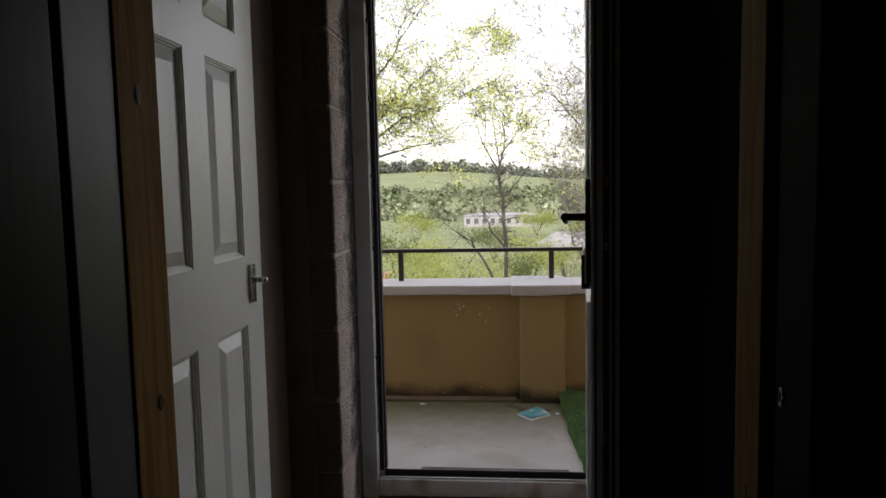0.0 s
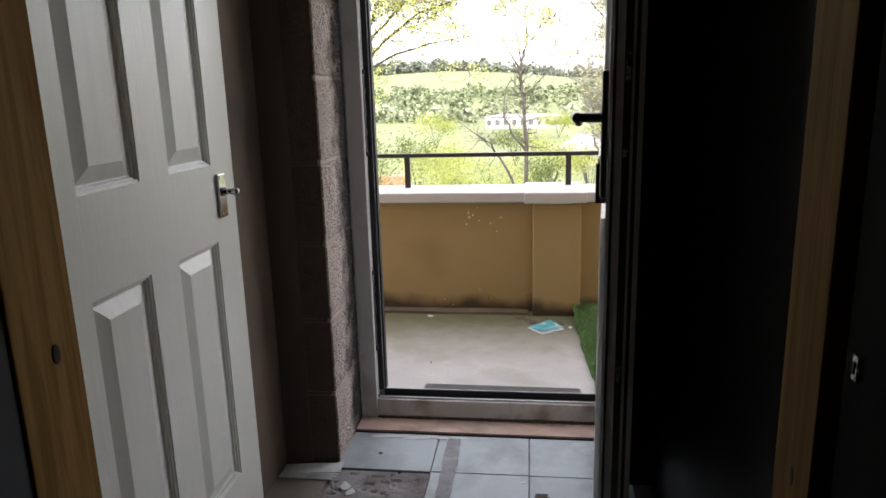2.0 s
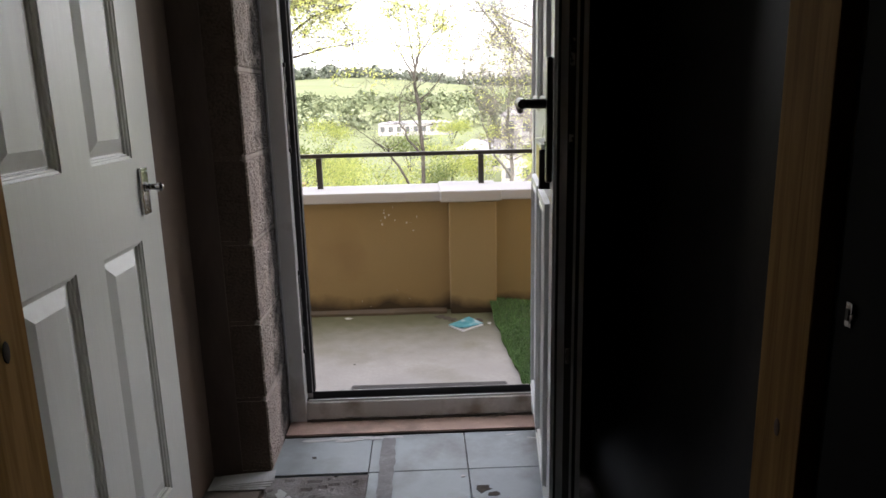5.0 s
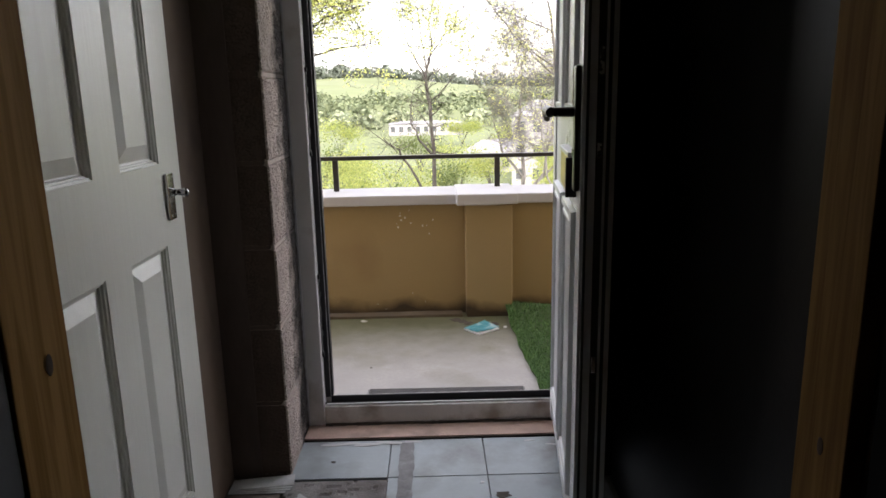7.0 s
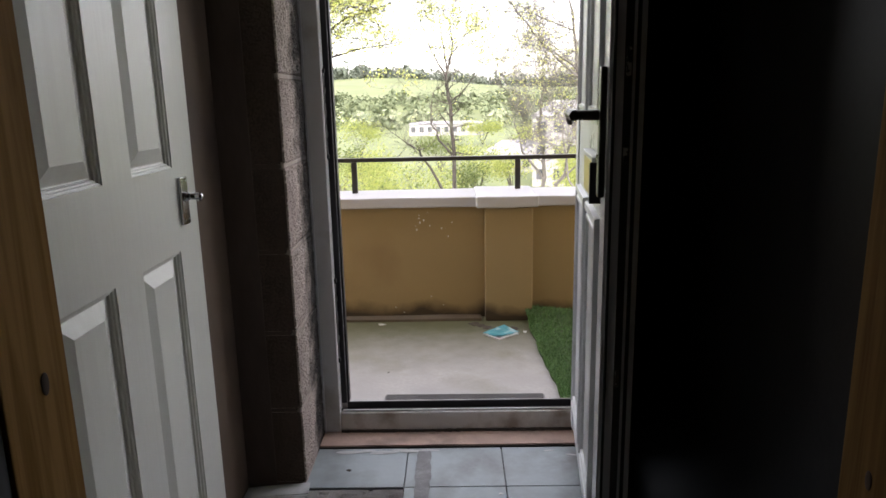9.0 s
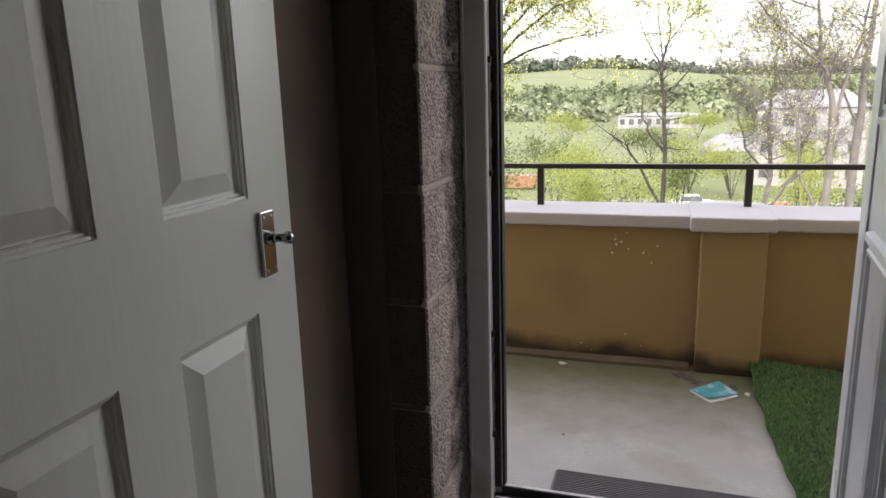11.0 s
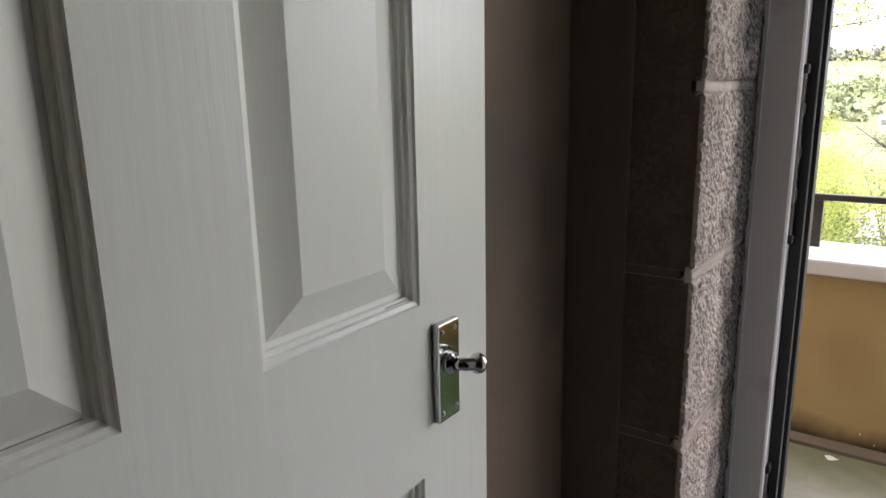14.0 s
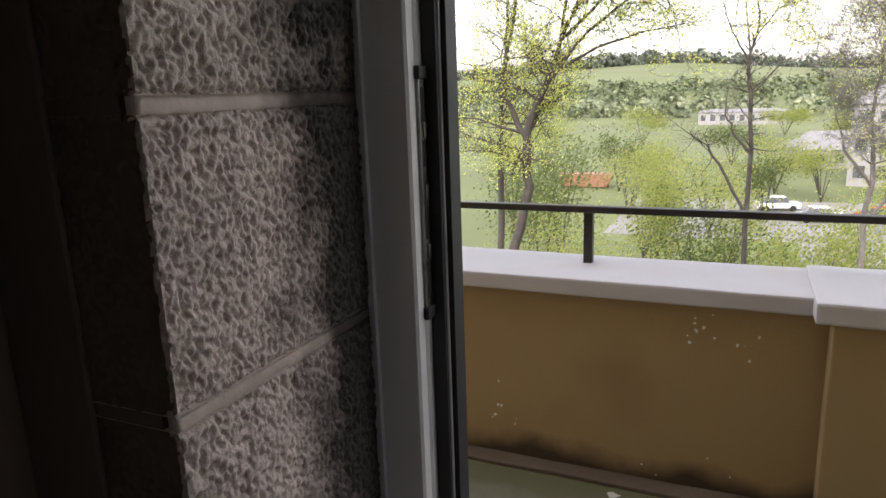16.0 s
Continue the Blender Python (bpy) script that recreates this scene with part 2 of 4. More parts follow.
def leaf_material(name, col, k=0.3):
    """Thin leaves: some of the light passes through."""
    m, N, L, P = nodes_of(name)
    g = N.new("ShaderNodeNewGeometry")
    h = N.new("ShaderNodeHueSaturation")
    h.inputs["Color"].default_value = (*col, 1)
    L.new(ramp2(N, L, g.outputs["Random Per Island"], 1 - k, 1 + k), h.inputs["Value"])
    L.new(ramp2(N, L, g.outputs["Random Per Island"], 0.52, 0.48), h.inputs["Hue"])
    t = N.new("ShaderNodeBsdfTranslucent")
    x = N.new("ShaderNodeMixShader")
    x.inputs[0].default_value = 0.8
    L.new(h.outputs[0], P.inputs["Base Color"])
    L.new(h.outputs[0], t.inputs["Color"])
    P.inputs["Roughness"].default_value = 0.6
    L.new(P.outputs[0], x.inputs[1])
    L.new(t.outputs[0], x.inputs[2])
    L.new(x.outputs[0], N["Material Output"].inputs[0])
    return m


M_LEAF = leaf_material("spring_leaf", (0.68, 0.73, 0.21))
M_LEAF2 = leaf_material("bush_leaf", (0.33, 0.37, 0.115), 0.25)
M_LEAF3 = leaf_material("shade_bush_leaf", (0.13, 0.165, 0.055), 0.3)


def pine_material(name, shade):
    m, N, L, P = nodes_of(name)
    tc = N.new("ShaderNodeTexCoord")
    mp = N.new("ShaderNodeMapping")
    mp.inputs["Scale"].default_value = (1, 9, 0.35)
    L.new(tc.outputs["Object"], mp.inputs[0])
    n = N.new("ShaderNodeTexNoise")
    n.inputs["Scale"].default_value, n.inputs["Detail"].default_value, n.inputs["Distortion"].default_value = 7, 6, 1.2
    L.new(mp.outputs[0], n.inputs["Vector"])
    r = N.new("ShaderNodeValToRGB")
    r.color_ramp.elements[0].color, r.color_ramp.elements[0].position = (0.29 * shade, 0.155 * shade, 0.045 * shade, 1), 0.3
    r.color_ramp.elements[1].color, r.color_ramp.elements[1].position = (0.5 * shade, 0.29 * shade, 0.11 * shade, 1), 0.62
    L.new(n.outputs["Fac"], r.inputs[0])
    L.new(r.outputs[0], P.inputs["Base Color"])
    P.inputs["Roughness"].default_value = 0.7
    P.inputs["Specular IOR Level"].default_value = 0.04
    b = N.new("ShaderNodeBump")
    b.inputs["Strength"].default_value, b.inputs["Distance"].default_value = 0.15, 0.002
    L.new(n.outputs["Fac"], b.inputs["Height"])
    L.new(b.outputs[0], P.inputs["Normal"])
    return m


M_PINE = pine_material("pine", 1.0)
# the right jamb's pine, at 0.55 of the same colours
M_PINEDARK = pine_material("dark_pine", 0.55)
# near-black of the corridor casing, also used for strips of painted shade
M_CASINGSHADE = mat("casing_and_shade_black", (0.006, 0.0055, 0.005), 0.8, var=0.2, scale=5, bump=0.1, spec=0.08)
M_KNOT = mat("pine_knot", (0.07, 0.032, 0.014), 0.6, var=0.3, scale=60, fine=200, bump=0.1)


# ---- mesh helpers ----
def obj(name, bm, material=None, parent=None, label="", smooth=False):
    me = bpy.data.meshes.new(name)
    bmesh.ops.recalc_face_normals(bm, faces=bm.faces[:])
    bm.to_mesh(me)
    bm.free()
    if material:
        me.materials.append(material)
    if smooth:
        for p in me.polygons:
            p.use_smooth = True
    ob = new(name, me)
    if parent:
        ob.parent = parent
    if label:
        ob["label"] = label
    return ob


part = obj


def raw(name, verts, faces, material, parent=None, smooth=False):
    me = bpy.data.meshes.new(name)
    me.from_pydata(verts, [], faces)
    me.materials.append(material)
    if smooth:
        for p in me.polygons:
            p.use_smooth = True
    ob = new(name, me)
    if parent:
        ob.parent = parent
    return ob


def cuboid(a, b, bevel=0.0, bm=None, segments=2):
    own = bm or bmesh.new()
    made = bmesh.ops.create_cube(own, size=1)["verts"]
    for v in made:
        v.co = Vector([a[i] + (b[i] - a[i]) * (v.co[i] + 0.5) for i in range(3)])
    if bevel:
        edges = {e for v in made for e in v.link_edges}
        bmesh.ops.bevel(own, geom=list(edges), offset=bevel, segments=segments, affect="EDGES", profile=0.6)
    return own


def tube(p, q, r0, r1=None, sides=10, bm=None, caps=True):
    own = bm or bmesh.new()
    p, q = Vector(p), Vector(q)
    made = bmesh.ops.create_cone(own, cap_ends=caps, segments=sides, radius1=r0, radius2=r0 if r1 is None else r1, depth=(q - p).length)["verts"]
    turn = (q - p).to_track_quat("Z", "Y").to_matrix().to_4x4()
    bmesh.ops.transform(own, matrix=Matrix.Translation((p + q) / 2) @ turn, verts=made)
    return own


def prism(profile, z0, z1, bm=None):
    """An upright bar from its outline in the plan."""
    own = bm or bmesh.new()
    lo = [own.verts.new((x, y, z0)) for x, y in profile]
    hi = [own.verts.new((x, y, z1)) for x, y in profile]
    own.faces.new(lo[::-1])
    own.faces.new(hi)
    for i in range(len(lo)):
        j = (i + 1) % len(lo)
        own.faces.new((lo[i], lo[j], hi[j], hi[i]))
    return own


def empty(name, at=(0, 0, 0), **tags):
    e = new(name)
    e.location = at
    return tagged(e, **tags)


def structure(name, bm, material, label=""):
    return tagged(obj(name, bm, material), label=label, kind="structure")


def boxes(*pairs):
    bm = bmesh.new()
    for a, b in pairs:
        cuboid(a, b, bm=bm)
    return bm


def thicken(bm, amount):
    bm.normal_update()
    bmesh.ops.solidify(bm, geom=bm.faces[:], thickness=amount)


# ---- large structure: lobby, corridor, outer wall ----
FL, CEIL = -0.02, 2.36
structure("floor", boxes(((-0.62, -5.0, -0.2), (0.6, 0.139, FL - 0.019)), ((-0.9, -1.5, -0.2), (-0.62, -0.187, FL - 0.012))), M_DUST, "dusty bare subfloor under broken tiles")
structure("ceiling", boxes(((-0.9, -5.0, CEIL), (0.6, -0.19, CEIL + 0.15))), M_CEIL, "plain dim painted ceiling")
structure("wall_left", boxes(((-0.95, -0.472, -0.2), (-0.797, -0.19, CEIL)), ((-0.95, -1.275, 2.03), (-0.797, -0.472, CEIL)), ((-0.95, -1.51, -0.2), (-0.797, -1.275, CEIL)), ((-1.0, -1.275, -0.2), (-0.95, -0.472, CEIL))), M_PLASTER, "bare brown plaster lobby wall")
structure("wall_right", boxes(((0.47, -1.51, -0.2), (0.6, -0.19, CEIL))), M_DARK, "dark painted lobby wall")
structure("wall_partition", boxes(((-0.95, -1.615, -0.2), (-0.565, -1.51, CEIL)), ((0.386, -1.615, -0.2), (0.6, -1.51, CEIL)), ((-0.565, -1.615, 2.09), (0.386, -1.51, CEIL))), M_PLASTER, "partition with an unfinished pine doorway")
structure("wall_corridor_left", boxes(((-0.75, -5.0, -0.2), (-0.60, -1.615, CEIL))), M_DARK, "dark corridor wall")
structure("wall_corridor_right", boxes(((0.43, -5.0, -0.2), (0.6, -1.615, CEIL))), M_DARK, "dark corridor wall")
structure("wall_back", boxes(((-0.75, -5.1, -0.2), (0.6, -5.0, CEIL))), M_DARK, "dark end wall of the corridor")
structure("wall_north", boxes(((-5.0, -0.185, -0.4), (-0.81, 0.28, 5.5)), ((0.466, -0.185, -0.4), (5.0, 0.28, 5.5)), ((-0.81, -0.185, 2.18), (0.466, 0.28, 5.5))), M_RENDER, "rendered outer wall with the door opening")


# added black pieces: they paint the shade beside and behind the open door
structure("trim_reveal", boxes(((0.452, -0.1849, FL), (0.4655, 0.139, 2.175))), M_CASINGSHADE, "added black lining for shade in the door reveal")
structure("trim_corner", boxes(((0.384, -0.25, FL), (0.4695, -0.1855, 2.175))), M_CASINGSHADE, "added black strip for shade behind the open door")


# breeze blocks of the door reveal, with a pitted painted face
def block_mesh(seed, height):
    x0, x1, y0, y1 = -0.81, -0.599, -0.188, 0.30
    nz, ny, nx, r = int(height / 0.0019), 176, 60, random.Random(seed)
    verts, faces = [], []
    shift = Vector((r.uniform(0, 50), r.uniform(0, 50), r.uniform(0, 50)))

    def pit(p, edge):
        a = noise.noise(Vector((p.x * 215, p.y * 215, p.z * 150)) + shift)
        b = noise.noise(p * 34 + shift)
        c = noise.noise(p * 420 + shift)
        return (0.0085 * min(0.16, a) + 0.003 * b + 0.0012 * c - 0.0016) * edge

    def sheet(us, vs, place, normal, soft):
        k = len(verts)
        for i, u in enumerate(us):
            for j, v in enumerate(vs):
                p = Vector(place(u, v))
                corner = abs(p.y - y0) < 0.001 and p.x > x1 - 0.0045
                way, edge = (Vector((0.8, -0.8, 0)), 1.0) if corner else (Vector(normal), soft(u, v))
                verts.append(tuple(p + way * pit(p, edge)))
        n = len(vs)
        faces.extend((k + i * n + j, k + (i + 1) * n + j, k + (i + 1) * n + j + 1, k + i * n + j + 1) for i in range(len(us) - 1) for j in range(n - 1))

    zs = [height * j / nz for j in range(nz + 1)]
    ys = [y0 + (0.15 - y0) * i / ny for i in range(ny + 1)]
    xs = [x0 + (x1 - x0) * i / nx for i in range(nx + 1)]
    sheet(ys, zs, lambda u, v: (x1 - 0.004 * max(0, 1 - min(v, height - v) / 0.006) + 0.0, u, v), (1, 0, 0), lambda u, v: 1.0)
    sheet(xs, zs, lambda u, v: (u - 0.004 * max(0, 1 - min(v, height - v) / 0.006), y0, v), (0.4, -1, 0), lambda u, v: 0.7)
    k = len(verts)
    verts.extend([(x0, 0.15, 0), (x1, 0.15, 0), (x1, y1, 0), (x0, y1, 0), (x0, 0.15, height), (x1, 0.15, height), (x1, y1, height), (x0, y1, height), (x0, y0, 0), (x1, y0, 0), (x0, y0, height), (x1, y0, height)])
    faces.extend([(k + 1, k + 2, k + 6, k + 5), (k + 2, k + 3, k + 7, k + 6), (k + 8, k + 9, k + 2, k + 3), (k + 10, k + 7, k + 6, k + 11), (k + 8, k + 3, k + 7, k + 10)])
    return verts, faces


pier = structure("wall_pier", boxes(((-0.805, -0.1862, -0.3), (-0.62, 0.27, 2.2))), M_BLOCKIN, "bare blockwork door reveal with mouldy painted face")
COURSE = 0.264
z = 1.031 - 4 * COURSE
while z < 2.1:
    v, f = block_mesh(int(z * 100), COURSE - 0.014)
    b = raw("block", v, f, M_BLOCK, pier)
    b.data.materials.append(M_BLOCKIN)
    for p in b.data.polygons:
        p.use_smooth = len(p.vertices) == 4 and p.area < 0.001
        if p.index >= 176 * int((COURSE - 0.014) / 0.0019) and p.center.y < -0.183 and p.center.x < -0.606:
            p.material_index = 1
    b.location.z = z + 0.007
    m = bmesh.new()
    rows = []
    for k in range(81):
        y = -0.1865 + 0.47 * k / 80
        n1, n2, n3 = (noise.noise(Vector((y * 45, z * 9, c))) for c in (1, 5, 9))
        rows.append([m.verts.new(p) for p in ((-0.613, y, z - 0.012), (-0.6055, y, z - 0.012 + 0.005 * n2), (-0.6025 + 0.002 * n1, y, z - 0.005 + 0.003 * n3), (-0.6028 + 0.002 * n3, y, z + 0.006 + 0.003 * n2), (-0.606, y, z + 0.012 + 0.005 * n1), (-0.613, y, z + 0.012))])
    for a, c in zip(rows, rows[1:]):
        for q in range(5):
            m.faces.new((a[q], a[q + 1], c[q + 1], c[q]))
    m.faces.new(rows[0])
    part("mortar_joint", m, M_MORTAR, pier, smooth=True)
    z += COURSE

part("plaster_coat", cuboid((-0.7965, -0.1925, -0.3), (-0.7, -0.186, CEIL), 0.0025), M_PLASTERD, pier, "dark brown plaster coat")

# tiles, missing ones show the screed
TILE = 0.335
floor_tiles = structure("floor_tiling", boxes(((-0.6, -1.5, FL - 0.02), (0.45, -0.89, FL - 0.0112)), ((-0.272, -0.89, FL - 0.02), (0.45, 0.026, FL - 0.0112)), ((-0.6, -0.222, FL - 0.02), (-0.272, 0.026, FL - 0.0112))), M_SCREED, "blue-grey ceramic floor tiles, some broken away")


def tile_part(x0, x1, y0, y1):
    bm = cuboid((x0 + 0.0015, y0 + 0.0015, FL - 0.011), (x1 - 0.0015, y1 - 0.0015, FL), 0.0015, segments=1)
    ob = part("tile", bm, M_TILE, floor_tiles)
    ob.rotation_euler = (random.uniform(-0.002, 0.002), random.uniform(-0.002, 0.002), 0)


xs = [-0.605, -0.275, 0.06, 0.395]
ys = [0.035, -0.225, -0.56, -0.895, -1.23, -1.5]
for j in range(5):
    for i in range(3):
        if (i, j) not in ((0, 1), (0, 2)):
            tile_part(xs[i], xs[i + 1], ys[j + 1], ys[j])
bm = bmesh.new()
bmesh.ops.create_grid(bm, x_segments=60, y_segments=60, size=0.5)
for v in bm.verts:
    p = Vector((-0.44 + v.co.x * 0.328, -0.56 + v.co.y * 0.662, 0))
    e = min(1, 3.5 * (0.5 - max(abs(v.co.x), abs(v.co.y))))
    crack = abs(noise.noise(Vector((p.x * 5, p.y * 16, 3)))) < 0.035
    p.z = FL - 0.006 + e * (0.008 * noise.noise(p * 9) + 0.005 * noise.noise(p * 40)) - (0.005 if crack else 0)
    v.co = p
tagged(obj("screed_patch", bm, M_SCREED), label="exposed broken grey screed where tiles are missing", category="screed", kind="structure")
bm = bmesh.new()
bmesh.ops.create_grid(bm, x_segments=4, y_segments=40, size=0.5)
for v in bm.verts:
    p = Vector((-0.215 + v.co.x * (0.05 + 0.01 * noise.noise(Vector((0, v.co.y * 9, 0)))), -0.27 + v.co.y * 0.54, 0))
    p.x += 0.004 * noise.noise(Vector((v.co.x * 3, v.co.y * 20, 1)))
    p.z = FL + 0.004 + 0.001 * noise.noise(p * 60)
    v.co = p
tagged(obj("adhesive_strip", bm, M_TAPE), label="grey strip of old adhesive across the tiles", category="adhesive strip", kind="structure")
# black strip paints the shadow line under the threshold board's edge
structure("trim_batten", cuboid((-0.598, 0.027, FL - 0.01), (0.4515, 0.0355, FL + 0.003), 0.001), M_CASINGSHADE, "black strip painting the shadow gap below the threshold board")
structure("threshold_board", cuboid((-0.6, 0.036, FL - 0.01), (0.4515, 0.146, -0.010), 0.003), M_SILL, "dusty terracotta-coloured threshold board")


# ---- doors ----
def panel_faces(bm, y0, y1, z0, z1, x, profile, side=1):
    """Nested rectangles from the rim of a panel to its raised field."""
    rings = []
    for inset, depth in profile:
        rings.append([bm.verts.new((x + side * depth, y, z)) for y, z in ((y0 + inset, z0 + inset), (y1 - inset, z0 + inset), (y1 - inset, z1 - inset), (y0 + inset, z1 - inset))])
    for a, b in zip(rings, rings[1:]):
        for i in range(4):
            j = (i + 1) % 4
            bm.faces.new((a[i], a[j], b[j], b[i]))
    bm.faces.new(rings[-1])


MOULD = [(0, 0), (0.0015, -0.003), (0.006, -0.0045), (0.007, -0.009), (0.011, -0.010), (0.012, -0.0145), (0.017, -0.0155), (0.051, -0.003), (0.053, -0.003)]


def panelled_door(name, x, ys, zs, thick, material, flat, label, category):
    """A six-panel leaf standing along y; its face looks to +x."""
    door = empty(name, (x - thick, ys[0], zs[0]), label=label, category=category)
    inv = Matrix.Translation(-door.location)
    bm = bmesh.new()
    for i in range(5):
        for j in range(7):
            if i % 2 == 1 and j % 2 == 1:
                continue
            bm.faces.new([bm.verts.new((x, y, z)) for y, z in ((ys[i], zs[j]), (ys[i + 1], zs[j]), (ys[i + 1], zs[j + 1]), (ys[i], zs[j + 1]))])
    a, b = Vector((x - thick, ys[0], zs[0])), Vector((x, ys[5], zs[7]))
    for quad in ([(a.x, a.y, a.z), (b.x, a.y, a.z), (b.x, a.y, b.z), (a.x, a.y, b.z)], [(a.x, b.y, a.z), (b.x, b.y, a.z), (b.x, b.y, b.z), (a.x, b.y, b.z)],
                 [(a.x, a.y, a.z), (a.x, b.y, a.z), (a.x, b.y, b.z), (a.x, a.y, b.z)], [(a.x, a.y, a.z), (b.x, a.y, a.z), (b.x, b.y, a.z), (a.x, b.y, a.z)],
                 [(a.x, a.y, b.z), (b.x, a.y, b.z), (b.x, b.y, b.z), (a.x, b.y, b.z)]):
        bm.faces.new([bm.verts.new(q) for q in quad])
    bmesh.ops.remove_doubles(bm, verts=bm.verts[:], dist=0.0001)
    bm.transform(inv)
    part("leaf", bm, material, door)
    for i in (1, 3):
        for j in (1, 3, 5):
            bm = bmesh.new()
            panel_faces(bm, ys[i], ys[i + 1], zs[j], zs[j + 1], x, MOULD)
            bm.transform(inv)
            part("panel", bm, flat, door)
    return door, inv


DX = -0.768
white_door, inv = panelled_door("panelled_door", DX, [-1.27, -1.149, -0.938, -0.816, -0.605, -0.474], [-0.018, 0.18, 0.868, 1.072, 1.62, 1.72, 1.88, 1.985], 0.040, M_DOOR, M_DOORFLAT,
                                "white six-panel interior door with chrome latch handle, shut against brown plaster", "door")
for py0, py1 in ((-1.149, -0.938), (-0.816, -0.605)):
    for pz in (0.18, 1.072, 1.72):
        for dz, dx in ((0.0082, 0.0092), (0.0135, 0.0145)):
            bm = bmesh.new()
            y = py0 + dz + 0.004
            while y < py1 - dz - 0.012:
                run = random.uniform(0.04, 0.16)
                if random.random() < 0.8:
                    cuboid((DX - dx - 0.0006, y, pz + dz - 0.0004), (DX - dx + 0.0006, min(y + run, py1 - dz - 0.004), pz + dz + 0.0004), bm=bm)
                y += run + random.uniform(0.001, 0.008)
            bm.transform(inv)
            part("grime_line", bm, M_GRIME, white_door, "grey dirt in the panel groove")
hy, hz = -0.5665, 0.987
bm = cuboid((DX + 0.0005, hy - 0.0205, hz - 0.0585), (DX + 0.0095, hy + 0.0205, hz + 0.0585), 0.0022)
bm.transform(inv)
plate = part("handle_plate", bm, M_CHROME, white_door, "chrome latch plate")
for a in (-1, 1):
    for b in (-1, 1):
        bm = tube((DX + 0.009, hy + a * 0.0135, hz + b * 0.048), (DX + 0.0112, hy + a * 0.0135, hz + b * 0.048), 0.0042, 0.0026, 12)
        bm.transform(inv)
        part("screw", bm, M_SCREW, plate)
ax = 0.997


def turned(points, sides=18):
    """A round bar along a bent line of (x, y, z, radius)."""
    V, F = [], []
    limb_pts = [Vector(q[:3]) for q in points]
    for i, (p, q) in enumerate(zip(limb_pts, points)):
        d = (limb_pts[min(i + 1, len(points) - 1)] - limb_pts[max(i - 1, 0)]).normalized()
        u = d.cross(Vector((0, 0, 1))).normalized()
        w = d.cross(u)
        V += [tuple(p + (u * math.cos(k * math.tau / sides) + w * math.sin(k * math.tau / sides)) * q[3]) for k in range(sides)]
    for i in range(len(points) - 1):
        F += [(i * sides + k, i * sides + (k + 1) % sides, (i + 1) * sides + (k + 1) % sides, (i + 1) * sides + k) for k in range(sides)]
    F += [tuple(range(sides)), tuple(range((len(points) - 1) * sides, len(points) * sides))]
    bm = bmesh.new()
    vs = [bm.verts.new(v) for v in V]
    for f in F:
        bm.faces.new([vs[i] for i in f])
    return bm


bm = turned([(DX + 0.009, hy, ax, 0.0125), (DX + 0.014, hy, ax, 0.0125), (DX + 0.0155, hy, ax, 0.0105), (DX + 0.017, hy, ax, 0.0085), (DX + 0.0185, hy, ax, 0.0085)])
bm.transform(inv)
part("rose", bm, M_CHROME, white_door, "round chrome handle rose", smooth=True)
bm = turned([(DX + 0.017, hy, ax, 0.0078), (DX + 0.023, hy + 0.002, ax, 0.0078), (DX + 0.028, hy + 0.007, ax - 0.001, 0.0078), (DX + 0.031, hy + 0.013, ax - 0.002, 0.0075), (DX + 0.032, hy + 0.016, ax - 0.0025, 0.009),
             (DX + 0.033, hy + 0.018, ax - 0.003, 0.0115), (DX + 0.035, hy + 0.024, ax - 0.0035, 0.0118), (DX + 0.036, hy + 0.027, ax - 0.004, 0.0095), (DX + 0.0362, hy + 0.028, ax - 0.004, 0.004)])
bm.transform(inv)
part("handle", bm, M_CHROME, white_door, "short chrome latch handle", smooth=True)

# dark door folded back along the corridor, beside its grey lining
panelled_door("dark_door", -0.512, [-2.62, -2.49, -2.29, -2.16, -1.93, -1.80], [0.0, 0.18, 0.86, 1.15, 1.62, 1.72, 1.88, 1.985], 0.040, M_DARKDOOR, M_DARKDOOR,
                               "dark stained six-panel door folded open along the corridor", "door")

# pine door lining
lining = empty("door_lining", (-0.06, -1.6, FL), label="raw knotty pine door lining, unpainted", category="door frame", kind="structure")
inv3 = Matrix.Translation(-lining.location)


def lined(name, bm, material, label=""):
    bm.transform(inv3)
    return part(name, bm, material, lining, label)


lined("jamb", cuboid((-0.565, -1.62, FL), (-0.540, -1.505, 2.09), 0.002), M_PINE)
lined("jamb", cuboid((0.361, -1.592, FL), (0.386, -1.491, 2.09), 0.002), M_PINEDARK, "darker pine jamb")
lined("head", cuboid((-0.540, -1.62, 2.065), (0.361, -1.505, 2.09), 0.002), M_PINE)
for x, y, z, r in ((-0.5395, -1.565, 1.41, 0.011), (-0.5395, -1.55, 0.93, 0.009), (0.3605, -1.545, 0.80, 0.008), (-0.5395, -1.58, 0.55, 0.007)):
    bm = bmesh.new()
    bmesh.ops.create_uvsphere(bm, u_segments=12, v_segments=6, radius=1)
    for v in bm.verts:
        v.co = Vector((x + v.co.x * 0.0012, y + v.co.y * r * 0.8, z + v.co.z * r * 1.5))
    lined("knot", bm, M_KNOT)
tagged(obj("grey_lining", cuboid((-0.600, -1.735, FL), (-0.543, -1.6215, 2.09), 0.003), M_GREY), label="smooth grey-painted door casing beside the pine jamb", category="door casing", kind="structure")
tagged(obj("dark_casing", cuboid((0.372, -1.73, FL), (0.43, -1.6165, 2.09), 0.003), M_CASINGSHADE), label="dark painted door casing in the corridor", category="door casing", kind="structure")
keeper = empty("strike_plate", (0.372, -1.643, 0.975), label="small steel strike plate on the dark casing", category="strike plate")
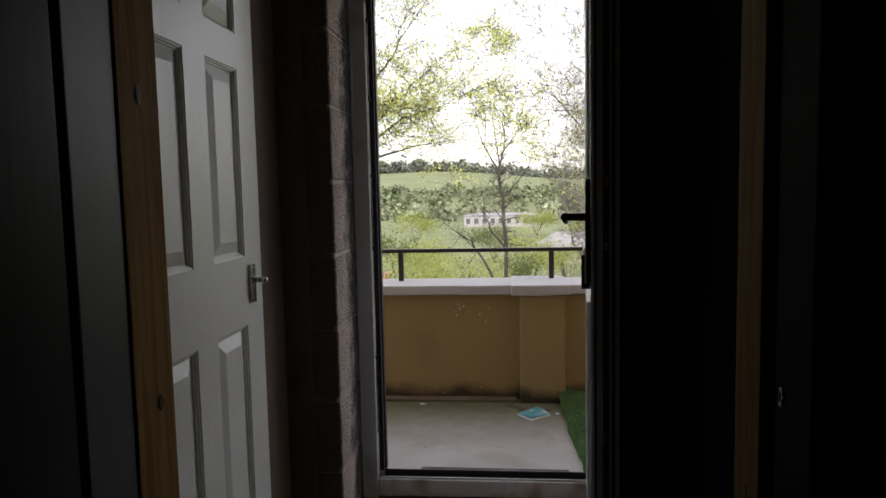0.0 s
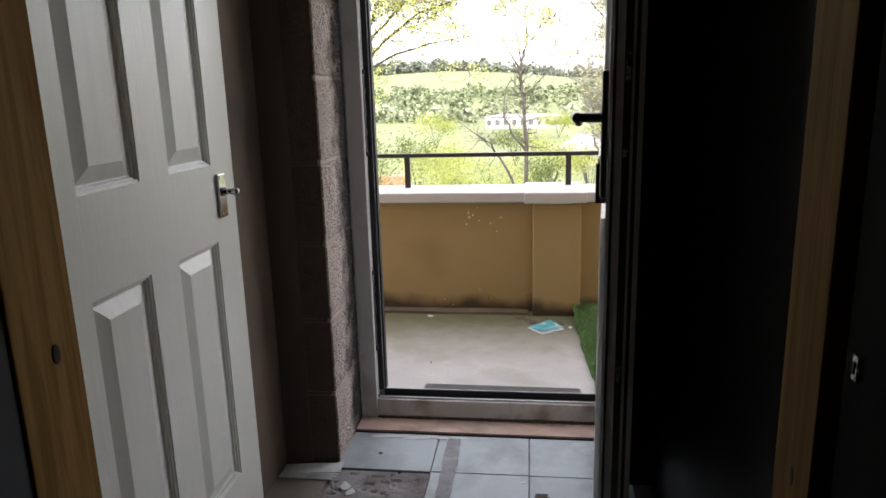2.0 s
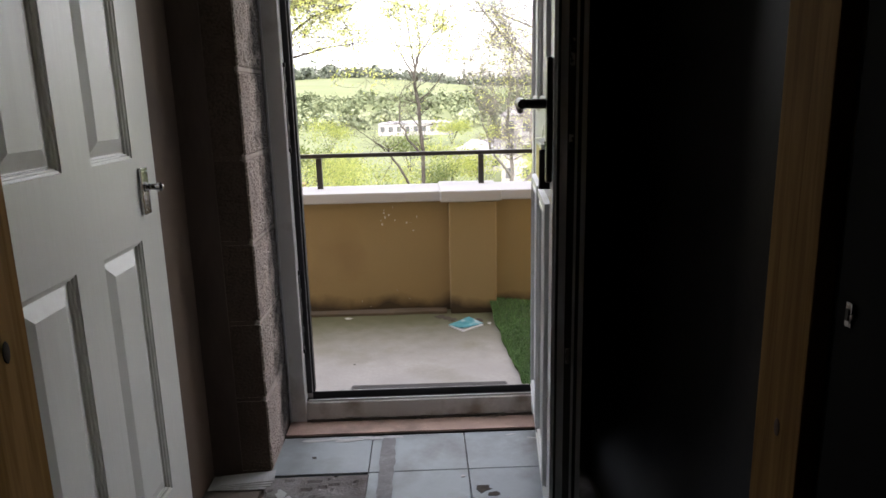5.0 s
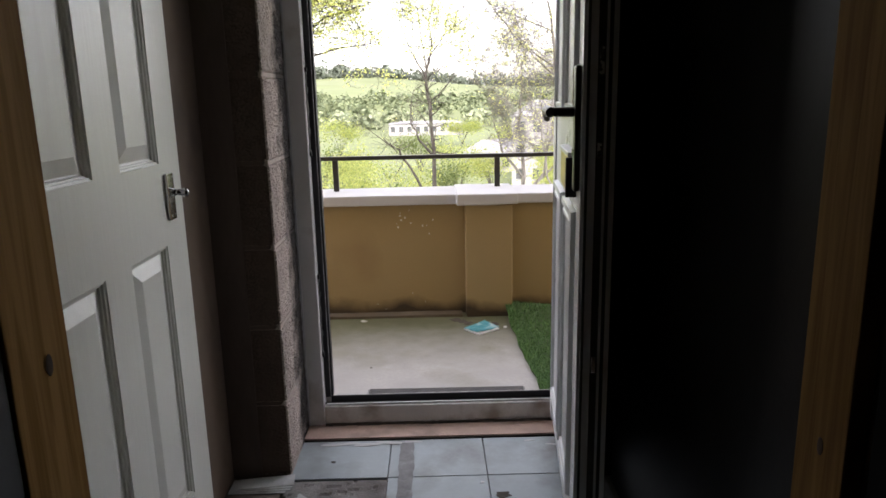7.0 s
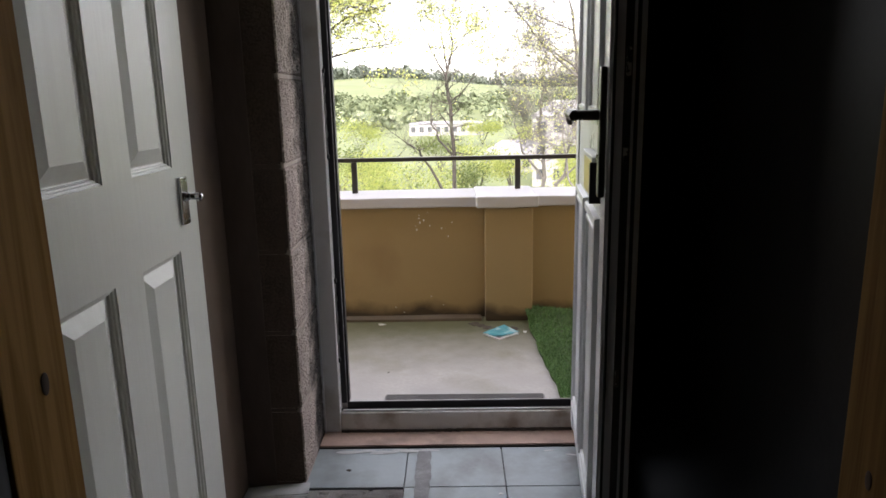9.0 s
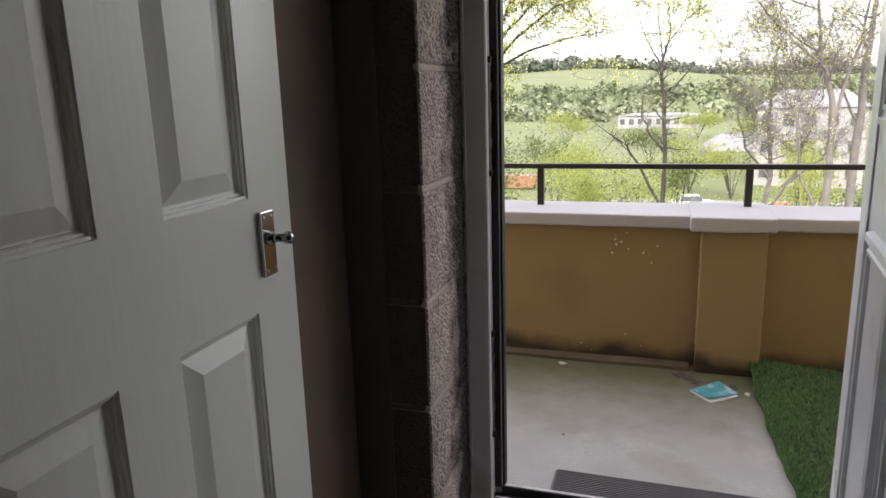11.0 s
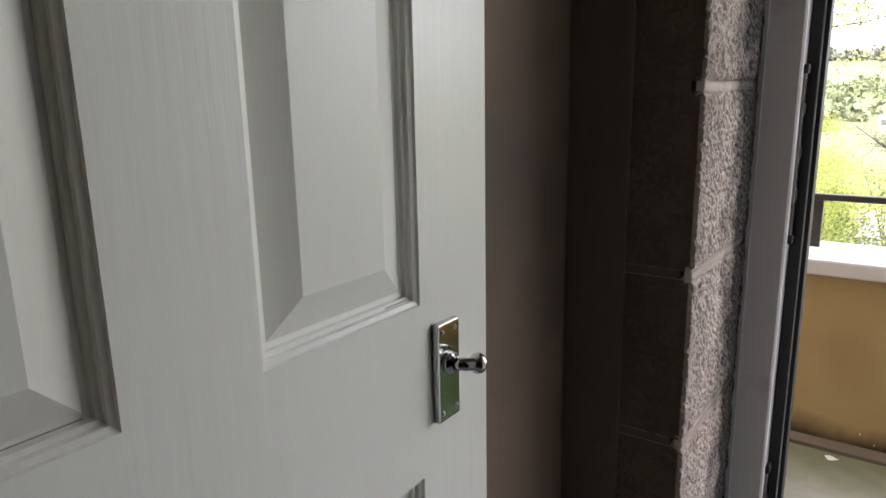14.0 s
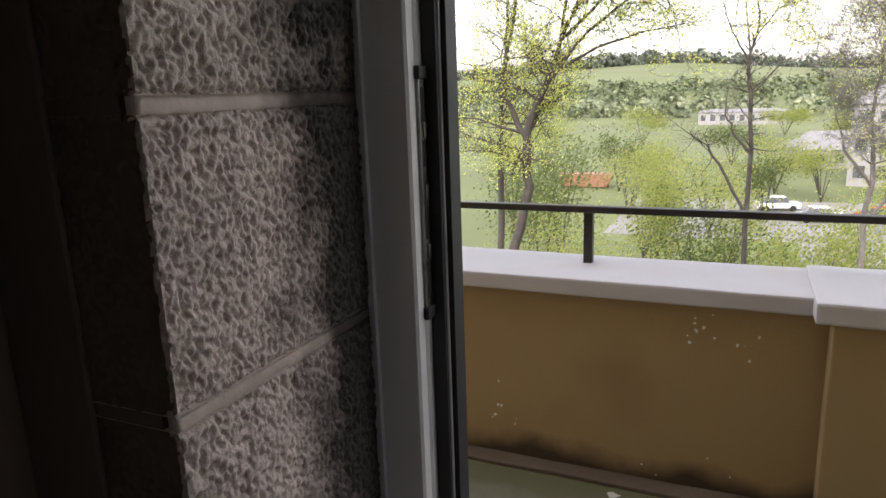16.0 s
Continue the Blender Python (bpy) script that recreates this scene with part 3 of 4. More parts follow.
part("plate", cuboid((-0.003, -0.005, -0.013), (0, 0.005, 0.013), 0.001), M_SCREW, keeper)
part("latch_hole", cuboid((-0.0045, -0.0025, -0.006), (-0.003, 0.0025, 0.006)), M_GASKET, keeper)

# ---- outer door frame ----
dframe = empty("door_frame", (-0.06, 0.16, 0), label="grubby white uPVC outer door frame with black gaskets", category="door frame", kind="structure")


def framed(name, bm, material, label=""):
    bm.transform(Matrix.Translation(-dframe.location))
    return part(name, bm, material, dframe, label)


JL = [(-0.598, 0.143), (-0.594, 0.140), (-0.540, 0.140), (-0.5365, 0.143), (-0.5365, 0.158), (-0.540, 0.161), (-0.540, 0.166), (-0.5365, 0.169), (-0.5365, 0.186), (-0.516, 0.186), (-0.516, 0.222), (-0.598, 0.222)]
framed("jamb", prism(JL, -0.0095, 2.18), M_UPVC)
framed("jamb", prism([(-(x) - 0.136, y) for x, y in JL][::-1], -0.0095, 2.18), M_UPVC)
framed("head", cuboid((-0.536, 0.141, 2.11), (0.40, 0.221, 2.18), 0.003), M_UPVC)
framed("sill", cuboid((-0.5355, 0.140, -0.0095), (0.3995, 0.185, 0.066), 0.004), M_UPVCDIRT, "grubby frame sill")
bm = bmesh.new()
for k in range(62):
    x0 = -0.536 + k * 0.015
    w = 0.006 + 0.008 * abs(noise.noise(Vector((k * 0.43, 0, 3))))
    cuboid((x0, 0.1398 - w, -0.0098), (x0 + 0.0155, 0.1398, -0.005 + w * 0.5), bm=bm)
framed("dirt_line", bm, M_DEBRIS, "brown dirt along the sill")
framed("sill_upstand", cuboid((-0.5155, 0.187, 0.006), (0.379, 0.2215, 0.08), 0.003), M_UPVCDIRT)
framed("sill_trim", cuboid((-0.53, 0.150, 0.0665), (0.395, 0.158, 0.074), 0.002), M_UPVC)
framed("gasket", cuboid((-0.5155, 0.180, 0.067), (0.379, 0.1865, 0.094), 0.001), M_GASKET)
framed("gasket", cuboid((-0.5355, 0.162, 0.0665), (0.395, 0.172, 0.0715)), M_GASKET)
framed("gasket", cuboid((-0.5160, 0.190, 0.09), (-0.5085, 0.2215, 2.11), 0.001), M_GASKET)
framed("gasket", cuboid((-0.536, 0.178, 0.09), (-0.517, 0.1858, 2.11), 0.001), M_GASKET)
framed("gasket", cuboid((0.3725, 0.190, 0.09), (0.38, 0.2215, 2.11), 0.001), M_GASKET)
bm = bmesh.new()
for k in range(60):
    z0 = -0.009 + k * 0.036
    w = 0.0045 + 0.002 * noise.noise(Vector((0, 0, k * 1.7)))
    cuboid((-0.6015, 0.1375 - w, z0), (-0.595 + w * 0.4, 0.1415, z0 + 0.0365), bm=bm)
framed("sealant_bead", bm, M_COPING, "dirty white sealant bead")
for z0, z1 in ((1.02, 1.328), (0.262, 0.585), (1.62, 1.94)):
    framed("lock_keep", cuboid((-0.5366, 0.160, z0 + 0.012), (-0.5325, 0.1775, z1 - 0.012), 0.001), M_KEEP, "steel lock keep strip")
    h = z1 - z0
    for a, b, mm in ((0.0, 0.05, M_GASKET), (0.95, 1.0, M_GASKET)):
        framed("end_cap", cuboid((-0.5367, 0.156, z0 + a * h), (-0.529, 0.1778, z0 + b * h), 0.002), mm)
    for a, b in ((0.08, 0.24), (0.33, 0.46), (0.62, 0.72), (0.79, 0.92)):
        framed("keep_slot", cuboid((-0.5330, 0.164, z0 + a * h), (-0.5318, 0.171, z0 + b * h)), M_GASKET)
    for a in (0.28, 0.52, 0.76):
        framed("keep_lug", cuboid((-0.533, 0.166, z0 + a * h - 0.009), (-0.530, 0.174, z0 + a * h + 0.009), 0.001), M_KEEP)

# ---- open front door, hinged at the frame ----
LEAN = radians(6.2)
front = empty("front_door", (0.318, 0.076, 0.064), label="white uPVC front door standing open, dark bronze lever handle", category="door")
front.rotation_euler = (0, 0, -LEAN)
W, H, TH = 0.90, 2.03, 0.072
# local: leaf from y=0 (hinges) to y=-W, outer skin at x=0, inner skin at x=TH
part("leaf", cuboid((0.0045, -W, 0), (TH, 0, H), 0.004), M_UPVCD, front)
part("stile", cuboid((0, -W + 0.001, 0.001), (0.004, -W + 0.09, H - 0.001), 0.0015), M_UPVCD, front)
part("stile", cuboid((0, -0.09, 0.001), (0.004, -0.001, H - 0.001), 0.0015), M_UPVCD, front)
RAISE = [(0, 0), (0.003, 0.014), (0.016, 0.016), (0.020, 0.009), (0.028, 0.009), (0.032, 0.0135), (0.040, 0.0135), (0.044, 0.006), (0.060, 0.006)]
for y0, y1 in ((-0.45, -0.16), (-0.79, -0.51)):
    for z0, z1 in ((0.14, 0.885), (1.09, 1.86)):
        bm = bmesh.new()
        panel_faces(bm, y0, y1, z0, z1, 0.0044, RAISE, -1)
        part("panel", bm, M_UPVCD, front, "raised moulded door panel")
part("letter_plate", cuboid((-0.016, -0.785, 0.925), (0.0045, -0.54, 1.01), 0.003), M_BRASS, front, "worn brass letter plate")
part("letter_flap", cuboid((-0.024, -0.80, 0.92), (0.0045, -0.7855, 1.012), 0.003), M_GASKET, front, "black letter plate end")
part("letter_surround", cuboid((-0.020, -0.80, 1.0125), (0.0045, -0.53, 1.024), 0.003), M_UPVCD, front)
bp = part("handle_plate", cuboid((-0.014, -W + 0.018, 0.945), (0.0, -W + 0.055, 1.215), 0.005), M_BRONZE, front, "long dark bronze handle plate")
bm = tube((-0.012, -W + 0.036, 1.117), (-0.066, -W + 0.036, 1.117), 0.011, 0.010, 14)
pts = [(-0.064, -W + 0.030, 1.117), (-0.07, -W + 0.06, 1.121), (-0.071, -W + 0.10, 1.120), (-0.069, -W + 0.13, 1.113), (-0.066, -W + 0.15, 1.100)]
for i, (a, b) in enumerate(zip(pts, pts[1:])):
    tube(a, b, 0.0115 - i * 0.0008, 0.0107 - i * 0.0008, 12, bm)
part("lever", bm, M_BRONZE, bp, "dark bronze lever")
bm = tube((-0.008, -W + 0.036, 1.03), (-0.017, -W + 0.036, 1.03), 0.009, 0.008, 14)
part("lock_cylinder", bm, M_SCREW, bp)
# lock edge of the leaf: faceplate, latch, gasket
part("faceplate", cuboid((0.030, -W - 0.0025, 0.1), (0.046, -W, H - 0.1), 0.0008), M_BRONZE, front, "long dark lock faceplate")
part("edge_gasket", cuboid((0.052, -W - 0.004, 0.01), (0.060, -W, H - 0.01), 0.0015), M_GASKET, front)
part("edge_gasket", cuboid((0.008, -W - 0.004, 0.01), (0.014, -W, H - 0.01), 0.0015), M_GASKET, front)
for zz, hh in ((1.037, 0.016), (1.22, 0.03), (0.55, 0.02)):
    part("latch", cuboid((0.033, -W - 0.008, zz - hh), (0.043, -W - 0.002, zz + hh), 0.002), M_SCREW, front, "steel latch bolt")
for zz in (0.25, 1.0, 1.75):
    part("hinge", tube((0.01, 0.008, zz - 0.05), (0.01, 0.008, zz + 0.05), 0.009, sides=12), M_UPVC, front)

# ---- balcony ----
BF = -0.064
structure("balcony_floor", cuboid((-5, 0.2, BF - 0.3), (5, 2.05, BF)), M_CONC, "weathered concrete balcony floor with green algae")
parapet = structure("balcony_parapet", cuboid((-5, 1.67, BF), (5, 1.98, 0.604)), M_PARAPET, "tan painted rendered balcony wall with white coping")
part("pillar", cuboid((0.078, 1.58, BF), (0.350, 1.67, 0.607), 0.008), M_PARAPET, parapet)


def wavy(bm, amount=0.004, scale=6):
    bmesh.ops.subdivide_edges(bm, edges=[e for e in bm.edges if e.calc_length() > 0.3], cuts=24, use_grid_fill=True)
    for v in bm.verts:
        v.co += Vector((0, amount * noise.noise(v.co * scale), amount * noise.noise(v.co * scale + Vector((9, 0, 0)))))
    return bm


part("coping", wavy(cuboid((-5, 1.638, 0.605), (0.045, 2.01, 0.664), 0.008)), M_COPING, parapet, "white painted coping")
part("coping", wavy(cuboid((0.376, 1.638, 0.605), (5, 2.01, 0.664), 0.008)), M_COPING, parapet, "white painted coping")
part("pillar_cap", wavy(cuboid((0.028, 1.552, 0.609), (0.379, 2.015, 0.674), 0.009), 0.003), M_COPING, parapet, "white painted pillar cap")
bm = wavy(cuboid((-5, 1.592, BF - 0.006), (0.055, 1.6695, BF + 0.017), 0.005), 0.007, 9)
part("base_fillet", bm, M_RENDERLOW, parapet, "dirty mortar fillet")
r = random.Random(5)
SPOTS = [(-0.28, 0.505, 9, 0.05), (-0.13, 0.475, 4, 0.04), (-0.95, 0.13, 7, 0.07), (-0.42, 0.03, 2, 0.07), (-0.2, 0.025, 2, 0.06), (0.72, 0.45, 3, 0.05), (0.78, 0.2, 2, 0.04), (-1.5, 0.3, 4, 0.08)]
for sx, sz, n, spread in SPOTS:
    for k in range(n):
        bm = bmesh.new()
        cx, cz, s = sx + r.gauss(0, spread * 0.6), sz + r.gauss(0, spread * 0.6), r.uniform(0.003, 0.009)
        bm.faces.new([bm.verts.new((cx + s * r.uniform(0.4, 1) * math.cos(a), 1.6675, cz + s * r.uniform(0.4, 1.1) * math.sin(a))) for a in [q * math.tau / 7 for q in range(7)]])
        thicken(bm, 0.002)
        part("flaked_spot", bm, M_FLAKE, parapet)

rail = empty("balcony_railing", (0, 1.89, 0.664), label="black painted steel railing on the balcony coping", category="railing")
part("top_rail", cuboid((-5, -0.02, 0.186), (5, 0.02, 0.211), 0.005), M_RAIL, rail)
for k in range(-4, 5):
    x = -0.696 + 0.986 * k
    part("post", cuboid((x - 0.0165, -0.0165, -0.008), (x + 0.0165, 0.0165, 0.186), 0.003), M_RAIL, rail)

mat_ob = empty("door_mat", (-0.064, 0.485, BF), label="grey ribbed rubber door mat on the balcony concrete", category="door mat")
mat_ob.rotation_euler = (0, 0, radians(-0.6))
part("mat_base", cuboid((-0.35, -0.08, 0), (0.35, 0.08, 0.006), 0.003), M_MAT, mat_ob)
for k in range(15):
    part("rib", cuboid((-0.343, -0.074 + k * 0.0104, 0.0055), (0.343, -0.0685 + k * 0.0104, 0.0105), 0.0015, segments=1), M_MAT, mat_ob)

# artificial turf, curled up at the pillar
turf = empty("artificial_turf", (0.326, 0.42, BF), label="offcut of green artificial grass lying on balcony concrete", category="artificial grass")


def turf_z(x, y):
    return 0.014 + 0.055 * max(0, (y - 0.75) / 0.43) ** 2 * math.exp(-max(0, x - 0.02) / 0.9) + 0.012 * noise.noise(Vector((x * 3, y * 3, 7)))


def turf_left(y):
    return 0.03 - 0.045 * min(1, y / 1.1) + 0.012 * noise.noise(Vector((0, y * 7, 0)))


bm = bmesh.new()
grid = [[bm.verts.new((turf_left(j * 0.03) + i * 0.035, j * 0.03, turf_z(i * 0.035, j * 0.03))) for i in range(40)] for j in range(41)]
for j in range(40):
    for i in range(39):
        bm.faces.new((grid[j][i], grid[j][i + 1], grid[j + 1][i + 1], grid[j + 1][i]))
thicken(bm, 0.008)
part("backing", bm, M_TURFBASE, turf)
r = random.Random(3)
V, F = [], []
for k in range(34000):
    y, u = r.uniform(0, 1.2), r.uniform(0, 1) ** 1.5 * 1.2
    p = Vector((turf_left(y) + u, y, turf_z(u, y)))
    a, h, w, lean = r.uniform(0, math.tau), r.uniform(0.009, 0.018), r.uniform(0.0014, 0.0028), r.uniform(0.2, 1.0)
    d, tip = Vector((math.cos(a), math.sin(a), 0)) * w, Vector((math.sin(a), -math.cos(a), 0)) * h * lean
    n = len(V)
    V += [tuple(p - d), tuple(p + d), tuple(p + tip + Vector((0, 0, h)))]
    F.append((n, n + 1, n + 2))
tagged(raw("grass", V, F, M_TURF, turf), kind="stuff")

leaflet = empty("brochure", (0.152, 1.36, BF), label="crumpled turquoise printed brochure on balcony concrete", category="brochure")
leaflet.rotation_euler = (0, 0, radians(38))
bm = bmesh.new()
bmesh.ops.create_grid(bm, x_segments=10, y_segments=10, size=0.5)
for v in bm.verts:
    v.co = Vector((v.co.x * 0.155, v.co.y * 0.118, 0.012 + 0.01 * (v.co.x + v.co.y) ** 2 + 0.004 * noise.noise(v.co * 5)))
thicken(bm, 0.003)
part("cover", bm, M_BOOK, leaflet)
bm = cuboid((-0.083, -0.072, 0), (0.068, 0.058, 0.008), 0.002)
part("pages", bm, M_PAPER, leaflet)


def scrap(at, size, material, label, seed, lift=0.0):
    q = random.Random(seed)
    bm = bmesh.new()
    ring = [bm.verts.new((size * q.uniform(0.5, 1) * math.cos(a), size * q.uniform(0.3, 0.8) * math.sin(a), q.uniform(0.0005, size * 0.08))) for a in [k * math.tau / 9 for k in range(9)]]
    c = bm.verts.new((0, 0, size * q.uniform(0.04, 0.14)))
    for i in range(9):
        bm.faces.new((ring[i], ring[(i + 1) % 9], c))
    thicken(bm, 0.0012)
    low = min(v.co.z for v in bm.verts)
    for v in bm.verts:
        v.co.z -= low
    ob = obj("debris" if material is M_DEBRIS else "paper_scrap", bm, material)
    ob.location, ob.rotation_euler = at, (0, 0, q.uniform(0, 6))
    return tagged(ob, label=label, category="debris" if material is M_DEBRIS else "paper scrap")


scrap((0.05, 1.5, BF), 0.045, M_DEBRIS, "clump of dead leaves by the balcony wall", 1)
scrap((0.015, 1.53, BF), 0.05, M_DEBRIS, "clump of dead leaves by the balcony wall", 12)
scrap((0.085, 1.46, BF), 0.04, M_DEBRIS, "clump of dead leaves by the balcony wall", 41)
scrap((0.235, 1.45, BF), 0.04, M_DEBRIS, "clump of dead leaves by the balcony wall", 42)
scrap((0.287, 1.385, BF), 0.022, M_PAPER, "crumpled white tissue on the balcony", 2)
scrap((-0.425, 0.835, BF), 0.008, M_DEBRIS, "small dark pebble on the balcony", 3)
scrap((-0.53, 1.545, BF), 0.03, M_PAPER, "pale plastic shard by the balcony wall", 4)
for k, (x, y, s) in enumerate(((-0.50, -0.028, 0.035), (-0.43, -0.022, 0.045), (-0.36, -0.03, 0.04), (-0.29, -0.018, 0.05), (-0.2, -0.02, 0.03), (0.23, -0.03, 0.02), (0.31, -0.06, 0.018))):
    strip = scrap((x, y + 0.028, FL), s, M_PAPER, "torn strip of white paper along the threshold", 20 + k)
    strip.rotation_euler, strip.scale = (0, 0, 0.1 * (k % 3 - 1)), (1.5, 0.5, 0.8)
scrap((-0.47, -0.12, FL), 0.012, M_DEBRIS, "dark crumb on the floor tile", 31)
scrap((0.10, -0.35, FL), 0.035, M_DEBRIS, "brown plaster crumbs on the floor tile", 32)
scrap((0.13, -0.38, FL), 0.025, M_DEBRIS, "brown plaster crumbs on the floor tile", 33)
scrap((0.04, -0.27, FL), 0.01, M_PAPER, "white crumb on the floor tile", 34)
scrap((-0.55, -0.33, FL - 0.006), 0.035, M_PAPER, "pale lump of broken plaster on the screed", 35)
scrap((-0.52, -0.36, FL - 0.006), 0.025, M_PAPER, "pale lump of broken plaster on the screed", 36)
scrap((-0.3, -0.48, FL - 0.004), 0.025, M_DEBRIS, "brown plaster crumbs on the screed", 37)
stack = empty("paper_sheets", (-0.69, -0.245, FL - 0.012), label="crumpled pale paper sheets lying by the wall", category="paper")
for k in range(4):
    bm = cuboid((-0.10 + 0.01 * k, -0.045 + 0.006 * k, 0.003 * k), (0.095 + 0.004 * k, 0.035, 0.003 * k + 0.002), 0.0005)
    for v in bm.verts:
        v.co.z += 0.004 * (1 + noise.noise(v.co * 20))
    p = part("sheet", bm, M_PAPER, stack)
    p.rotation_euler = (0, 0, 0.04 * k)
tagged(obj("wall_hole", tube((-0.709, -0.1915, 1.02), (-0.709, -0.186, 1.02), 0.007, 0.006, 10), M_GASKET), label="small dark drill hole in the blockwork", category="hole", kind="structure")

# ---- outside ----
GZ = -12.0


def ground_z(x, y):
    s = max(0.0, (y - 330) / 670)
    hill = 62 * s ** 1.15 if s > 0 else 0
    side = 1 + 0.35 * math.exp(-((x + 110) / 130) ** 2) - 0.33 / (1 + math.exp(-(x + 10) / 60)) * min(1, s)
    return GZ + min(hill, 62) * (0.55 if s > 0 else 1) * side + (3 * noise.noise(Vector((x, y, 0)) * 0.006) if y > 300 else 0)


V, F = [], []
gx = [-1500, -1000, -700] + [-500 + 25 * i for i in range(41)] + [700, 1000, 1500]
gy = [0.6, 10, 30, 60, 100, 150, 200, 250, 300] + [330 + 20 * i for i in range(34)] + [1100, 1400, 2000, 3000]
for y in gy:
    for x in gx:
        V.append((x, y, ground_z(x, y) - (0 if y < 1010 else (y - 1000) * 0.2)))
n = len(gx)
F = [(j * n + i, j * n + i + 1, (j + 1) * n + i + 1, (j + 1) * n + i) for j in range(len(gy) - 1) for i in range(n - 1)]
tagged(raw("ground", V, F, M_GROUND, smooth=True), label="broad spring meadow rising to a low hill", kind="structure")
structure("ground_court", cuboid((-60, -40, GZ - 0.3), (60, 0.7, GZ)), M_ROAD, "paved court below the building")
structure("facade_below", cuboid((-5, -5, GZ), (5, 0.27, -0.4)), M_RENDER, "rendered lower storeys of the building")
structure("car_park", boxes(((-12, 62, GZ - 0.1), (34, 84, GZ + 0.06)), ((4, 40, GZ - 0.1), (10, 62, GZ + 0.055))), M_ROAD, "pale asphalt car park below the balcony")


def crown_of_clumps(V, F, c, rad, rz, rnd, count):
    """A far crown: uneven leaf clumps round a few boughs."""
    boughs = [Vector((rnd.gauss(0, 0.42), rnd.gauss(0, 0.42), rnd.uniform(-0.55, 0.6))) for _ in range(6)]
    for _ in range(count):
        d = rnd.choice(boughs) + Vector((rnd.gauss(0, 0.3), rnd.gauss(0, 0.3), rnd.gauss(0, 0.26)))
        p = Vector((c[0] + d.x * rad, c[1] + d.y * rad, c[2] + d.z * rz))
        n = (d.normalized() + Vector((rnd.gauss(0, 0.45), rnd.gauss(0, 0.45), rnd.gauss(0.25, 0.45)))).normalized()
        u = n.orthogonal().normalized()
        w = n.cross(u)
        q = rad * rnd.uniform(0.13, 0.3)
        k = len(V)
        V.extend(tuple(p + (u * math.cos(t) + w * math.sin(t)) * q * rnd.uniform(0.6, 1.15) + n * q * rnd.uniform(-0.3, 0.3)) for t in (0, 1.3, 2.5, 3.8, 5.1))
        F.append((k, k + 1, k + 2, k + 3, k + 4))


r = random.Random(11)
V, F = [], []
for k in range(430):
    x, y, s = r.uniform(-420, 420), r.uniform(930, 1000), r.uniform(6, 11)
    if x > -40 and r.random() < 0.45:
        s *= 0.55
    crown_of_clumps(V, F, (x, y, ground_z(x, y) + s * 0.7), s, s * r.uniform(0.8, 1.2), r, 46)
tagged(raw("far_wood", V, F, M_WOOD_FAR), label="distant wood along the hill's crest", category="woodland", kind="stuff")
V, F = [], []
for k in range(560):
    x, y, s = r.uniform(-260, 260), r.uniform(330, 560), r.uniform(2.6, 6.0)
    crown_of_clumps(V, F, (x, y, ground_z(x, y) + s * 0.7), s, s * r.uniform(0.8, 1.2), r, 60)
tagged(raw("hedgerow", V, F, M_HEDGE), label="spring hedges and copses on the lower hillside", category="woodland", kind="stuff")
V, F = [], []
for k in range(46):
    x, y, s = r.uniform(-130, 40), r.uniform(285, 318), r.uniform(2.5, 4.5)
    crown_of_clumps(V, F, (x, y, GZ + s * 0.9), s, s * r.uniform(0.9, 1.2), r, 120)
tagged(raw("tree_row", V, F, M_BLOSSOM), label="row of pale round trees beyond the meadow", category="trees", kind="stuff")


# trees: stems, branches, twigs and small leaves
def leaf_quad(V, F, p, s, rnd):
    a = Vector((rnd.gauss(0, 1), rnd.gauss(0, 1), rnd.gauss(0, 1))).normalized()
    b = a.orthogonal().normalized()
    c = a.cross(b)
    k = len(V)
    V += [tuple(p), tuple(p + b * s * 0.5 + c * s * 0.28), tuple(p + b * s), tuple(p + b * s * 0.5 - c * s * 0.28)]
    F.append((k, k + 1, k + 2, k + 3))


def limb(V, F, pts, radii, sides=6):
    k = len(V)
    for i, (p, rad) in enumerate(zip(pts, radii)):
        d = (pts[min(i + 1, len(pts) - 1)] - pts[max(i - 1, 0)]).normalized()
        u = d.orthogonal().normalized()
        w = d.cross(u)
        for j in range(sides):
            a = math.tau * j / sides
            V.append(tuple(p + (u * math.cos(a) + w * math.sin(a)) * rad))
    for i in range(len(pts) - 1):
        for j in range(sides):
            F.append((k + i * sides + j, k + i * sides + (j + 1) % sides, k + (i + 1) * sides + (j + 1) % sides, k + (i + 1) * sides + j))


